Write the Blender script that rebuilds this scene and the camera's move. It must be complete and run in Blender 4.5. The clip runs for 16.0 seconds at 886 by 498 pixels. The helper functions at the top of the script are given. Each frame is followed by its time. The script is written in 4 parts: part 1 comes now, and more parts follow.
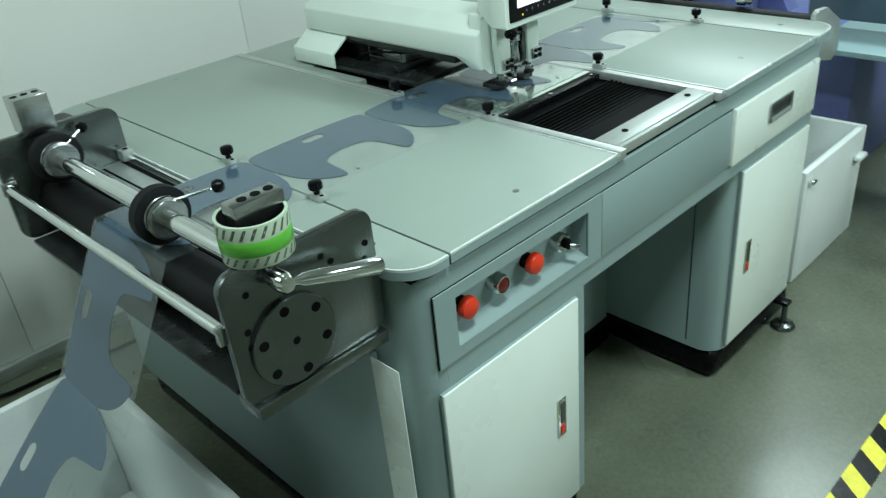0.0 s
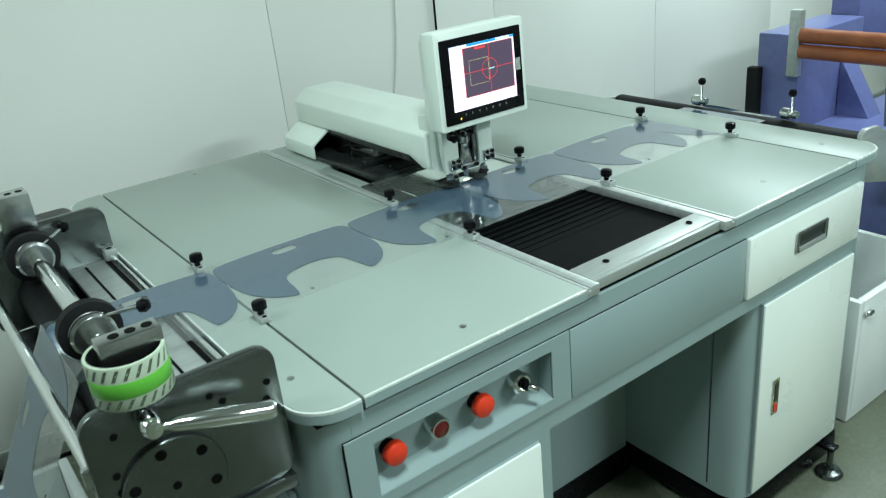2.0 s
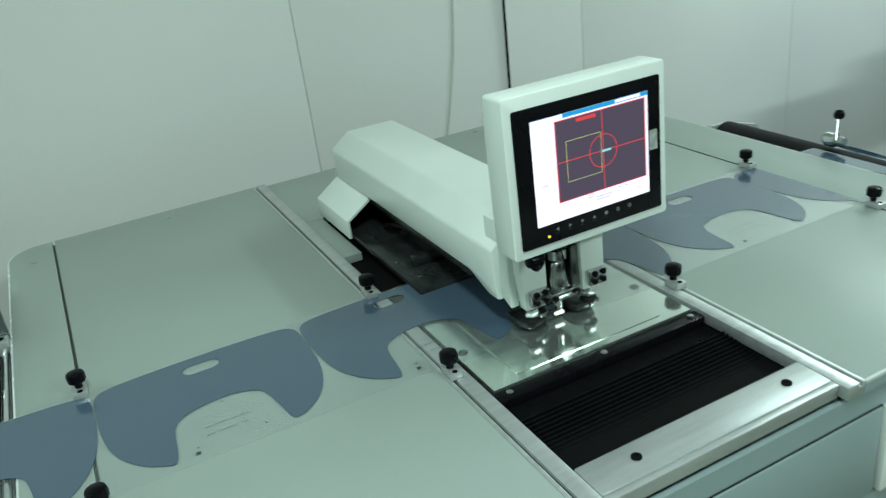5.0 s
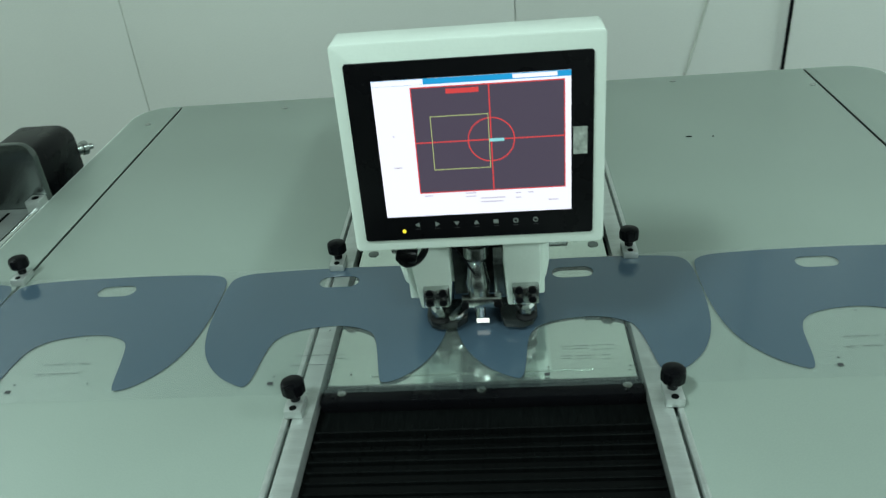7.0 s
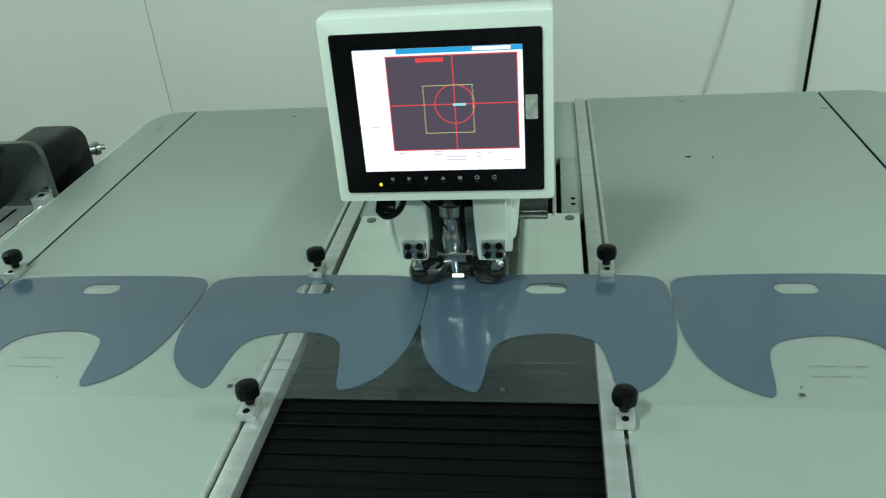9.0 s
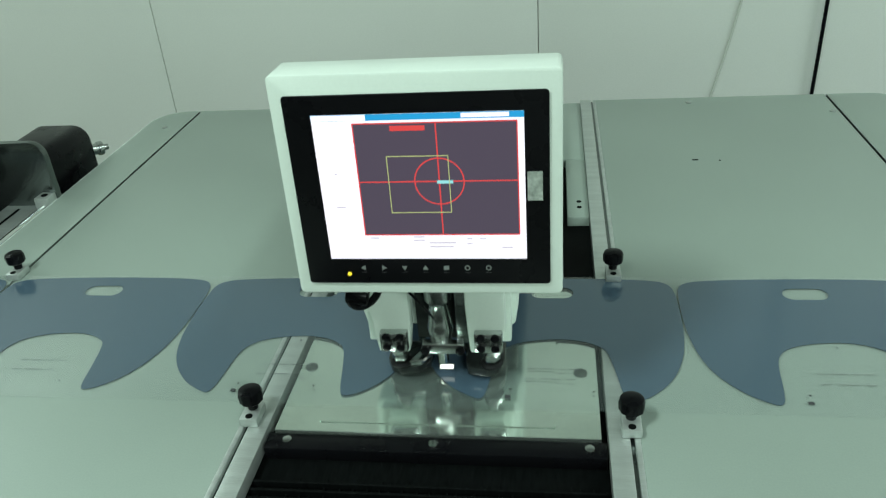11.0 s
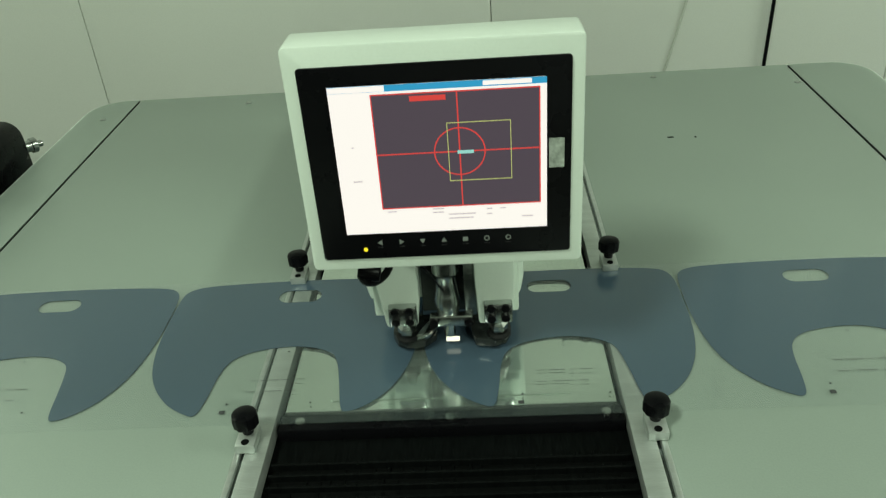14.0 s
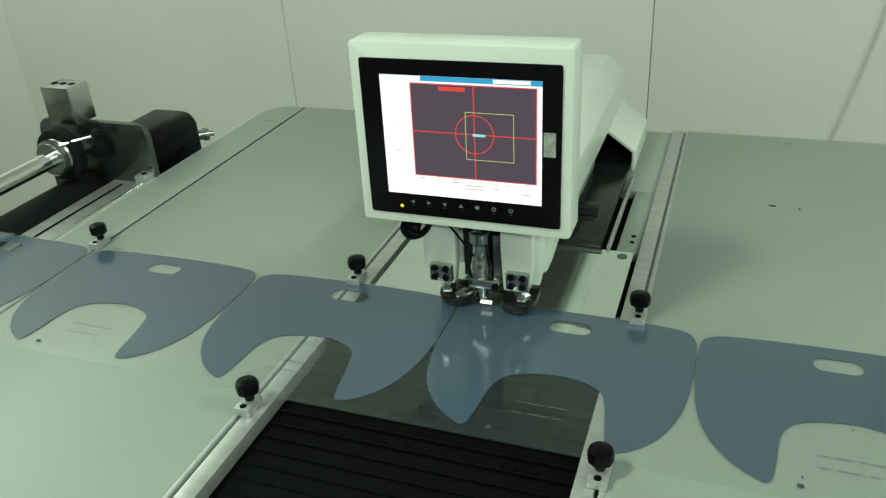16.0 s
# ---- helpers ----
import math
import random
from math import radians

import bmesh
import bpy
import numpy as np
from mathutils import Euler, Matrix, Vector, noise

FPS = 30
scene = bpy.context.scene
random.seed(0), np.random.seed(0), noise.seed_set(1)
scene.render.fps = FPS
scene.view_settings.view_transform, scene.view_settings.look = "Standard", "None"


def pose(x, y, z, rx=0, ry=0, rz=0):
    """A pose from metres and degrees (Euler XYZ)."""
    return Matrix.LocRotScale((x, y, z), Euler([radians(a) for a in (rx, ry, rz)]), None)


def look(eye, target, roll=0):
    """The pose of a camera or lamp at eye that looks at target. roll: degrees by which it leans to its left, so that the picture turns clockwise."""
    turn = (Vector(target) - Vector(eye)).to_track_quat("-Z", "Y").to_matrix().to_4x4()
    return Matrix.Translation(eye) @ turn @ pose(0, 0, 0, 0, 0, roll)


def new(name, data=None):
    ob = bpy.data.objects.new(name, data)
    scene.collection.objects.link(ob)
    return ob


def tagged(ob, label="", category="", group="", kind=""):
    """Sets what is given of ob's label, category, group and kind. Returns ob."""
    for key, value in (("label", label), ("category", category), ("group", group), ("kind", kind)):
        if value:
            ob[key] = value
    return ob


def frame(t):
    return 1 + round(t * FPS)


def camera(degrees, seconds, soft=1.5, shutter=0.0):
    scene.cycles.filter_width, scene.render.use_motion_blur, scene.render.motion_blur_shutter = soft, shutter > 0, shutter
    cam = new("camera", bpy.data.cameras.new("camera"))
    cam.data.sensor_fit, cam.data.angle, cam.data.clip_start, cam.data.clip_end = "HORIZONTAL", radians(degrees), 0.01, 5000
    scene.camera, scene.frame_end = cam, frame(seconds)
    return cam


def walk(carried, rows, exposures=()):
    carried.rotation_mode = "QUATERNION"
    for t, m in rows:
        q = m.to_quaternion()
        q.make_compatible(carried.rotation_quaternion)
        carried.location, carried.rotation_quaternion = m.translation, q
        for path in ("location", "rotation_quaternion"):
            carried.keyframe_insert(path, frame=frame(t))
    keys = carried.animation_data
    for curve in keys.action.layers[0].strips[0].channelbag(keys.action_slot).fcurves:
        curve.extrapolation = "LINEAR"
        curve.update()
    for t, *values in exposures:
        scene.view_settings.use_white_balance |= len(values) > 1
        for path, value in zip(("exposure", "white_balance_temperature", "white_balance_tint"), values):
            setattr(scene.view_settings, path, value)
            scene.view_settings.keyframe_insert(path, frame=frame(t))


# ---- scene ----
cam = camera(57.9, 16.0, soft=1.2, shutter=0.35)
PATH = [
    (0, (-1.191, -1.112, 1.464), (-0.015, 0.17, 0.478), -5.9),
    (0.5, (-1.135, -1.2, 1.464), (-0.071, 0.211, 0.526), -6.0),
    (1, (-1.05, -1.298, 1.458), (-0.05, 0.156, 0.516), -6.1),
    (1.5, (-0.987, -1.297, 1.467), (-0.019, 0.231, 0.614), -6.5),
    (2, (-0.897, -1.197, 1.482), (0.145, 0.312, 0.684), -6.0),
    (2.5, (-0.806, -1.144, 1.483), (0.203, 0.376, 0.664), -6.9),
    (3, (-0.662, -1.129, 1.482), (0.197, 0.489, 0.681), -5.6),
    (3.5, (-0.573, -1.047, 1.481), (0.25, 0.573, 0.645), -6.0),
    (4, (-0.507, -0.938, 1.488), (0.491, 0.58, 0.65), -7.1),
    (4.5, (-0.482, -0.893, 1.481), (0.507, 0.635, 0.652), -6.4),
    (4.7, (-0.446, -0.882, 1.478), (0.464, 0.698, 0.656), -6.7),
    (6.8, (0.168, -0.657, 1.428), (0.117, 1.087, 0.451), -5.7),
    (7, (0.235, -0.655, 1.425), (0.076, 1.065, 0.417), -5.3),
    (7.5, (0.302, -0.638, 1.419), (-0.014, 1.064, 0.417), -5.2),
    (8, (0.312, -0.643, 1.417), (-0.029, 1.083, 0.466), -5.2),
    (8.5, (0.31, -0.653, 1.419), (0.0, 1.062, 0.437), -4.8),
    (9, (0.328, -0.649, 1.418), (0.058, 1.077, 0.445), -4.8),
    (9.5, (0.337, -0.648, 1.418), (0.06, 1.078, 0.446), -5.4),
    (10, (0.326, -0.644, 1.419), (0.048, 1.075, 0.436), -5.4),
    (10.2, (0.323, -0.642, 1.42), (0.056, 1.085, 0.448), -4.9),
    (12.3, (0.327, -0.633, 1.414), (0.02, 1.06, 0.396), -5.0),
    (12.5, (0.319, -0.622, 1.413), (0.014, 1.063, 0.38), -5.4),
    (13, (0.293, -0.576, 1.418), (0.099, 1.11, 0.361), -5.4),
    (13.5, (0.258, -0.573, 1.42), (0.096, 1.116, 0.362), -5.0),
    (14, (0.243, -0.579, 1.419), (0.138, 1.124, 0.376), -4.4),
    (14.5, (0.275, -0.592, 1.427), (0.098, 1.124, 0.415), -4.5),
    (15, (0.385, -0.589, 1.43), (-0.009, 1.102, 0.436), -2.6),
    (15.5, (0.452, -0.579, 1.433), (-0.097, 1.078, 0.457), -4.2),
    (16, (0.481, -0.6, 1.436), (-0.155, 1.041, 0.486), -3.6),
]
walk(cam, [(t, look(eye, target, roll)) for t, eye, target, roll in PATH],
     exposures=[(0.0, 0.19, 6550, 6), (0.5, 0.30, 6550, 7), (1.0, 0.26, 6500, 8), (2.0, 0.29, 6550, 8), (2.5, 0.10, 6500, 7), (3.0, 0.0, 6500, 6), (4.7, -0.06, 6550, 5), (7.0, -0.15, 6650, 1), (9.0, 0.0, 6850, 2), (10.2, 0.0, 6900, 1), (12.5, -0.18, 7000, 2), (13.0, -0.22, 7200, -3), (14.0, -0.25, 8200, -3), (15.0, -0.08, 8050, -1), (16.0, -0.05, 7900, 1)])

# ---- light ----
world = bpy.data.worlds.new("room_air")
scene.world = world
world.use_nodes = True
world.node_tree.nodes["Background"].inputs[0].default_value = (0.5, 0.56, 0.54, 1)
world.node_tree.nodes["Background"].inputs[1].default_value = 0.03


def unseen_lamp(x, y, power, sx, sy):
    data = bpy.data.lights.new("unseen_lamp", "AREA")
    data.shape, data.size, data.size_y = "RECTANGLE", sx, sy
    data.energy, data.color = power, (0.82, 1.0, 1.02)
    ob = new("unseen_lamp", data)
    ob.location = (x, y, 2.66)


# Assumed lamps out of view; second and fourth are fill for fronts and left side
LAMPS = ((-0.5, -1.0, 36, 0.25, 0.5), (1.6, -2.6, 84, 1.2, 0.3), (2.8, 0.3, 50, 0.3, 1.2), (-2.3, 0.55, 22, 1.2, 1.2))
for x, y, power, sx, sy in LAMPS:
    unseen_lamp(x, y, power, sx, sy)


# ---- materials ----
def mat(name, color, rough=0.5, metal=0.0, vary=0.06, scale=14.0, bump=0.02, grain=220.0, spec=0.5, stretch=(1, 1, 1), coat=0.0):
    """A surface with soft stains, fine grain and a slight relief."""
    m = bpy.data.materials.new(name)
    m.use_nodes = True
    n, l = m.node_tree.nodes, m.node_tree.links
    b = n["Principled BSDF"]
    b.inputs["Metallic"].default_value = metal
    b.inputs["Specular IOR Level"].default_value = spec
    b.inputs["Coat Weight"].default_value = coat
    tc = n.new("ShaderNodeTexCoord")
    mp = n.new("ShaderNodeMapping")
    mp.inputs["Scale"].default_value = stretch
    l.new(tc.outputs["Object"], mp.inputs["Vector"])
    big, fine = n.new("ShaderNodeTexNoise"), n.new("ShaderNodeTexNoise")
    big.inputs["Scale"].default_value, big.inputs["Detail"].default_value = scale, 5
    fine.inputs["Scale"].default_value, fine.inputs["Detail"].default_value = grain, 2
    for t in (big, fine):
        l.new(mp.outputs["Vector"], t.inputs["Vector"])
    mix = n.new("ShaderNodeMix")
    mix.data_type = "FLOAT"
    mix.inputs[0].default_value = 0.3
    l.new(big.outputs["Fac"], mix.inputs[2])
    l.new(fine.outputs["Fac"], mix.inputs[3])
    ramp = n.new("ShaderNodeValToRGB")
    lo, hi = 1 - 2.2 * vary, 1 + 2.2 * vary
    ramp.color_ramp.elements[0].color = (*[min(1, c * lo) for c in color], 1)
    ramp.color_ramp.elements[1].color = (*[min(1, c * hi) for c in color], 1)
    ramp.color_ramp.elements[0].position, ramp.color_ramp.elements[1].position = 0.25, 0.75
    l.new(mix.outputs[0], ramp.inputs[0])
    l.new(ramp.outputs[0], b.inputs["Base Color"])
    rr = n.new("ShaderNodeMapRange")
    rr.inputs["To Min"].default_value, rr.inputs["To Max"].default_value = max(0.02, rough * 0.82), min(1, rough * 1.2)
    l.new(big.outputs["Fac"], rr.inputs["Value"])
    l.new(rr.outputs[0], b.inputs["Roughness"])
    if bump:
        bp = n.new("ShaderNodeBump")
        bp.inputs["Strength"].default_value, bp.inputs["Distance"].default_value = bump * 5, 0.001
        l.new(fine.outputs["Fac"], bp.inputs["Height"])
        l.new(bp.outputs["Normal"], b.inputs["Normal"])
    return m


def glow(name, color, strength):
    m = bpy.data.materials.new(name)
    m.use_nodes = True
    b = m.node_tree.nodes["Principled BSDF"]
    b.inputs["Base Color"].default_value = (0.02, 0.02, 0.02, 1)
    b.inputs["Roughness"].default_value = 0.3
    b.inputs["Emission Color"].default_value = (*color, 1)
    b.inputs["Emission Strength"].default_value = strength
    return m


def sheet_mat(name, color, clear, rough, white, gloss=0.045):
    """Plastic film: part of the light goes straight through, the rest is a satin surface."""
    m = bpy.data.materials.new(name)
    m.use_nodes = True
    n, l = m.node_tree.nodes, m.node_tree.links
    b = n["Principled BSDF"]
    b.inputs["Base Color"].default_value = (*color, 1)
    b.inputs["Roughness"].default_value = 0.5
    b.inputs["Specular IOR Level"].default_value = 0.0
    tr = n.new("ShaderNodeBsdfTransparent")
    tr.inputs[0].default_value = (*white, 1)
    mx = n.new("ShaderNodeMixShader")
    mx.inputs[0].default_value = clear
    no = n.new("ShaderNodeTexNoise")
    no.inputs["Scale"].default_value = 9
    bp = n.new("ShaderNodeBump")
    bp.inputs["Strength"].default_value, bp.inputs["Distance"].default_value = 0.10, 0.003
    l.new(no.outputs["Fac"], bp.inputs["Height"])
    l.new(bp.outputs["Normal"], b.inputs["Normal"])
    l.new(b.outputs[0], mx.inputs[1])
    l.new(tr.outputs[0], mx.inputs[2])
    # the film mirrors the room more at flat angles
    lw = n.new("ShaderNodeLayerWeight")
    lw.inputs["Blend"].default_value = 0.5
    pw = n.new("ShaderNodeMath")
    pw.operation, pw.inputs[1].default_value = "POWER", 4.0
    ad = n.new("ShaderNodeMath")
    ad.operation, ad.inputs[1].default_value = "ADD", gloss
    gl = n.new("ShaderNodeBsdfGlossy")
    gl.inputs["Roughness"].default_value = rough
    top = n.new("ShaderNodeMixShader")
    l.new(lw.outputs["Facing"], pw.inputs[0])
    l.new(pw.outputs[0], ad.inputs[0])
    l.new(ad.outputs[0], top.inputs[0])
    l.new(bp.outputs["Normal"], gl.inputs["Normal"])
    l.new(mx.outputs[0], top.inputs[1])
    l.new(gl.outputs[0], top.inputs[2])
    l.new(top.outputs[0], n["Material Output"].inputs["Surface"])
    return m


TOP = mat("table_laminate", (0.29, 0.345, 0.308), 0.40, 0, 0.045, 2.5, 0.02, 500)
GREY = mat("grey_paint", (0.27, 0.35, 0.345), 0.38, 0, 0.03, 4, 0.03, 600)
WHITE = mat("white_enamel", (0.80, 0.86, 0.80), 0.28, 0, 0.02, 5, 0.01, 500)
ARMW = mat("white_cast_enamel", (0.76, 0.84, 0.77), 0.3, 0, 0.02, 8, 0.02, 400)
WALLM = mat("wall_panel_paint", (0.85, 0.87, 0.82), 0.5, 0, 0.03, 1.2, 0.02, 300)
# greyer than the walls only to hold down the light bounced into the room
CEILM = mat("bounce_grey", (0.60, 0.61, 0.59), 0.8, 0, 0.02, 2, 0.02)
FLOORM = mat("epoxy_floor", (0.122, 0.137, 0.098), 0.26, 0, 0.18, 2.6, 0.008, 90, spec=0.4)
ALU = mat("brushed_aluminium", (0.52, 0.555, 0.535), 0.38, 0.65, 0.09, 6, 0.05, 90, stretch=(1, 12, 12))
STEEL = mat("machined_steel", (0.50, 0.52, 0.51), 0.24, 1.0, 0.10, 9, 0.03, 160)
PLATE = mat("milled_plate", (0.15, 0.168, 0.163), 0.22, 0.92, 0.14, 7, 0.05, 240)
BRIGHT = mat("bright_ground_steel", (0.68, 0.76, 0.70), 0.10, 0.90, 0.07, 9, 0.01, 200)
# pale paint that carries the highlight along the worktop's top edge
LIP = mat("painted_edge_highlight", (0.78, 0.84, 0.80), 0.26, 0.25, 0.06, 40, 0.01, 200)
CHROME = mat("chrome", (0.75, 0.77, 0.76), 0.10, 1.0, 0.03, 20, 0)
BLACK = mat("black_plastic", (0.004, 0.004, 0.005), 0.28, 0, 0.1, 30, 0.02, spec=0.12)
RUBBER = mat("dark_rubber", (0.009, 0.0095, 0.010), 0.6, 0, 0.2, 40, 0.06, spec=0.15)
BELLOW = mat("bellows_cloth", (0.0035, 0.0042, 0.0042), 0.42, 0, 0.25, 60, 0.14, 26, spec=0.035, stretch=(7, 1, 1))
# near-black; besides dark screws it paints the shade in gaps, holes and recesses
DARK = mat("dark_void", (0.004, 0.0045, 0.0045), 0.6, 0, 0.1, spec=0.05)
BEDM = mat("dark_machine_bed", (0.035, 0.040, 0.039), 0.22, 0.5, 0.3, 25, 0.04)
DECKM = mat("slot_deck_steel", (0.34, 0.37, 0.35), 0.35, 0.2, 0.15, 10, 0.03)
RED = mat("red_button", (0.75, 0.045, 0.015), 0.35, 0, 0.05)
DRED = mat("dark_red_lens", (0.13, 0.008, 0.01), 0.25, 0, 0.1)
BLUE = mat("blue_hammer_paint", (0.13, 0.15, 0.34), 0.32, 0, 0.07, 30, 0.05, 260)
PALE = mat("pale_blue_board", (0.28, 0.40, 0.42), 0.35, 0, 0.05, 4)
BROWN = mat("brown_rubber_roller", (0.30, 0.085, 0.03), 0.4, 0, 0.15, 18, 0.04)
GREENT = mat("green_tape_band", (0.11, 0.42, 0.045), 0.3, 0, 0.05, 20)
TAPEW = mat("tape_wrap", (0.40, 0.48, 0.36), 0.3, 0, 0.06, 30)
YELLOW = mat("yellow_marking_tape", (0.75, 0.66, 0.03), 0.4, 0, 0.1, 30)
BINM = mat("white_bin_plastic", (0.70, 0.74, 0.72), 0.4, 0, 0.04, 5)
PANELM = sheet_mat("tinted_panel_film", (0.074, 0.119, 0.166), 0.12, 0.14, (0.9, 0.7, 0.8), 0.085)
CLEARM = sheet_mat("clear_carrier_film", (0.46, 0.60, 0.60), 0.972, 0.05, (1.0, 1.0, 1.0), 0.015)
# grey of the cable's soft shadow, put into colour
CABLE_SHADOWM = mat("cable_shadow_grey", (0.62, 0.65, 0.59), 0.6)
TINK = mat("tape_print", (0.09, 0.115, 0.085), 0.4)
INK = mat("printed_ink", (0.055, 0.058, 0.062), 0.5)
FAINT = mat("faint_print", (0.17, 0.185, 0.18), 0.5)
GROOVE = mat("slot_channel", (0.055, 0.068, 0.058), 0.4)
SCREENW = glow("screen_white", (0.92, 0.92, 1.08), 1.2)
SCREENT = glow("screen_grey_text", (0.62, 0.58, 0.72), 1.0)
SCREENB = glow("screen_blue_bar", (0.01, 0.36, 0.80), 1.0)
SCREENV = glow("screen_video", (0.082, 0.060, 0.108), 0.9)
SCREENR = glow("screen_red_line", (0.85, 0.06, 0.07), 0.9)
SCREENY = glow("screen_yellow_line", (0.62, 0.72, 0.30), 0.8)
SCREENC = glow("screen_cyan_mark", (0.35, 0.85, 0.95), 0.9)
LEDY = glow("yellow_led", (1.0, 0.85, 0.05), 1.2)
LAMPW = glow("needle_lamp", (0.95, 1.0, 0.95), 1.6)
ICON = mat("button_print", (0.22, 0.24, 0.23), 0.5)
STICKER = mat("worn_sticker", (0.42, 0.46, 0.42), 0.45, 0.2, 0.25, 160, 0.03)


# ---- mesh helpers ----
def box(x0, x1, y0, y1, z0, z1, bev=0.0, seg=2, bm=None):
    own = bm is None
    b = bmesh.new()
    r = bmesh.ops.create_cube(b, size=1)
    for v in b.verts:
        v.co = ((x0 + x1) / 2 + v.co.x * (x1 - x0), (y0 + y1) / 2 + v.co.y * (y1 - y0), (z0 + z1) / 2 + v.co.z * (z1 - z0))
    if bev:
        bmesh.ops.bevel(b, geom=b.edges[:], offset=bev, segments=seg, profile=0.5, affect="EDGES")
    return b if own else join(bm, b)


def join(a, b):
    """Adds the bmesh b to a."""
    m = bpy.data.meshes.new("tmp")
    b.to_mesh(m)
    b.free()
    a.from_mesh(m)
    bpy.data.meshes.remove(m)
    return a


def cyl(p, q, r, seg=24, bev=0.0, bm=None, r2=None):
    """A rod from p to q."""
    p, q = Vector(p), Vector(q)
    b = bmesh.new()
    d = q - p
    bmesh.ops.create_cone(b, cap_ends=True, segments=seg, radius1=r, radius2=r if r2 is None else r2, depth=d.length)
    if bev:
        ring = [e for e in b.edges if len({round(v.co.z, 5) for v in e.verts}) == 1]
        bmesh.ops.bevel(b, geom=ring, offset=bev, segments=2, profile=0.5, affect="EDGES")
    turn = d.to_track_quat("Z", "Y").to_matrix().to_4x4()
    bmesh.ops.transform(b, matrix=Matrix.Translation((p + q) / 2) @ turn, verts=b.verts)
    return b if bm is None else join(bm, b)


def lathe(profile, p, axis=(0, 0, 1), seg=28, caps=True):
    """A turned shape: profile of (radius, height) along axis from p."""
    b = bmesh.new()
    turn = Vector(axis).to_track_quat("Z", "Y").to_matrix()
    rings = []
    for r, h in profile:
        rings.append([b.verts.new(Vector(p) + turn @ Vector((r * math.cos(a), r * math.sin(a), h)))
                      for a in (2 * math.pi * k / seg for k in range(seg))])
    for u, v in zip(rings, rings[1:]):
        for k in range(seg):
            b.faces.new((u[k], u[(k + 1) % seg], v[(k + 1) % seg], v[k]))
    if caps and profile[0][0] > 0.0005:
        b.faces.new(rings[0][::-1])
    if caps and profile[-1][0] > 0.0005:
        b.faces.new(rings[-1])
    return b


def prism(pts, a0, a1, axis="y", bev=0.0, holes=()):
    """A flat outline pushed from a0 to a1 along an axis. pts: (x, z) for y, (x, y) for z, (y, z) for x."""
    b = bmesh.new()

    def at(u, v, w):
        return {"y": (u, w, v), "z": (u, v, w), "x": (w, u, v)}[axis]

    edges = []
    for loop in (pts, *holes):
        vs = [b.verts.new(at(u, v, a0)) for u, v in loop]
        edges += [b.edges.new((vs[k], vs[(k + 1) % len(vs)])) for k in range(len(vs))]
    if holes:
        faces = [f for f in bmesh.ops.triangle_fill(b, use_beauty=True, edges=edges)["geom"] if isinstance(f, bmesh.types.BMFace)]
    else:
        faces = [b.faces.new(b.verts[:])]
    out = bmesh.ops.extrude_face_region(b, geom=faces)["geom"]
    way = Vector(at(0, 0, a1)) - Vector(at(0, 0, a0))
    bmesh.ops.translate(b, vec=way, verts=[v for v in out if isinstance(v, bmesh.types.BMVert)])
    bmesh.ops.recalc_face_normals(b, faces=b.faces[:])
    if bev:
        sharp = [e for e in b.edges if len(e.link_faces) == 2 and e.calc_face_angle(0) > 0.5]
        bmesh.ops.bevel(b, geom=sharp, offset=bev, segments=2, profile=0.5, affect="EDGES")
    return b


def rounded(x0, x1, y0, y1, r, n=6, corners=(1, 1, 1, 1)):
    """A rectangle's outline with rounded corners, from the low left one round."""
    pts = []
    for (cx, cy, a), on in zip(((x0, y0, 180), (x1, y0, 270), (x1, y1, 0), (x0, y1, 90)), corners):
        if not on:
            pts.append((cx, cy))
            continue
        mx, my = cx + (r if cx == x0 else -r), cy + (r if cy == y0 else -r)
        for k in range(n + 1):
            t = radians(a + 90 * k / n)
            pts.append((mx + r * math.cos(t), my + r * math.sin(t)))
    return pts


def tube(points, r, seg=8):
    c = bpy.data.curves.new("tmp", "CURVE")
    c.dimensions, c.bevel_depth, c.bevel_resolution = "3D", r, 2
    sp = c.splines.new("NURBS")
    sp.points.add(len(points) - 1)
    for p, co in zip(sp.points, points):
        p.co = (*co, 1)
    sp.use_endpoint_u, sp.order_u, sp.resolution_u = True, min(4, len(points)), 8
    ob = bpy.data.objects.new("tmp", c)
    m = ob.to_mesh()
    b = bmesh.new()
    b.from_mesh(m)
    ob.to_mesh_clear()
    bpy.data.objects.remove(ob)
    bpy.data.curves.remove(c)
    return b


def mesh_of(name, bm, material, smooth=0.6):
    me = bpy.data.meshes.new(name)
    for f in bm.faces:
        f.smooth = True
    bm.to_mesh(me)
    bm.free()
    me.materials.append(material)
    me.set_sharp_from_angle(angle=smooth)
    return me


def part(name, bm, material, parent, label=""):
    ob = new(name, mesh_of(name, bm, material))
    ob.parent = parent
    return tagged(ob, label)


def thing(name, label, category, group="", kind="", at=(0, 0, 0)):
    ob = new(name)
    ob.location = at
    return tagged(ob, label, category, group, kind)


def single(name, bm, material, label, category, group="", kind=""):
    return tagged(new(name, mesh_of(name, bm, material)), label, category, group, kind)


# ---- room ----
XL, XR, YF, YB, ZC = -4.8, 8.2, -6.5, 1.396, 2.7
FZ = -0.03
single("floor", box(XL, XR, YF, YB + 0.1, FZ - 0.1, FZ), FLOORM, "glossy grey-green epoxy factory floor", "floor", kind="structure")
# Assumed ceiling, never in view; closes the room and sets its bounce light
single("ceiling", box(XL, XR, YF, YB + 0.1, ZC, ZC + 0.1), CEILM, "plain light grey ceiling, unseen, toned to limit bounce light", "ceiling", kind="structure")
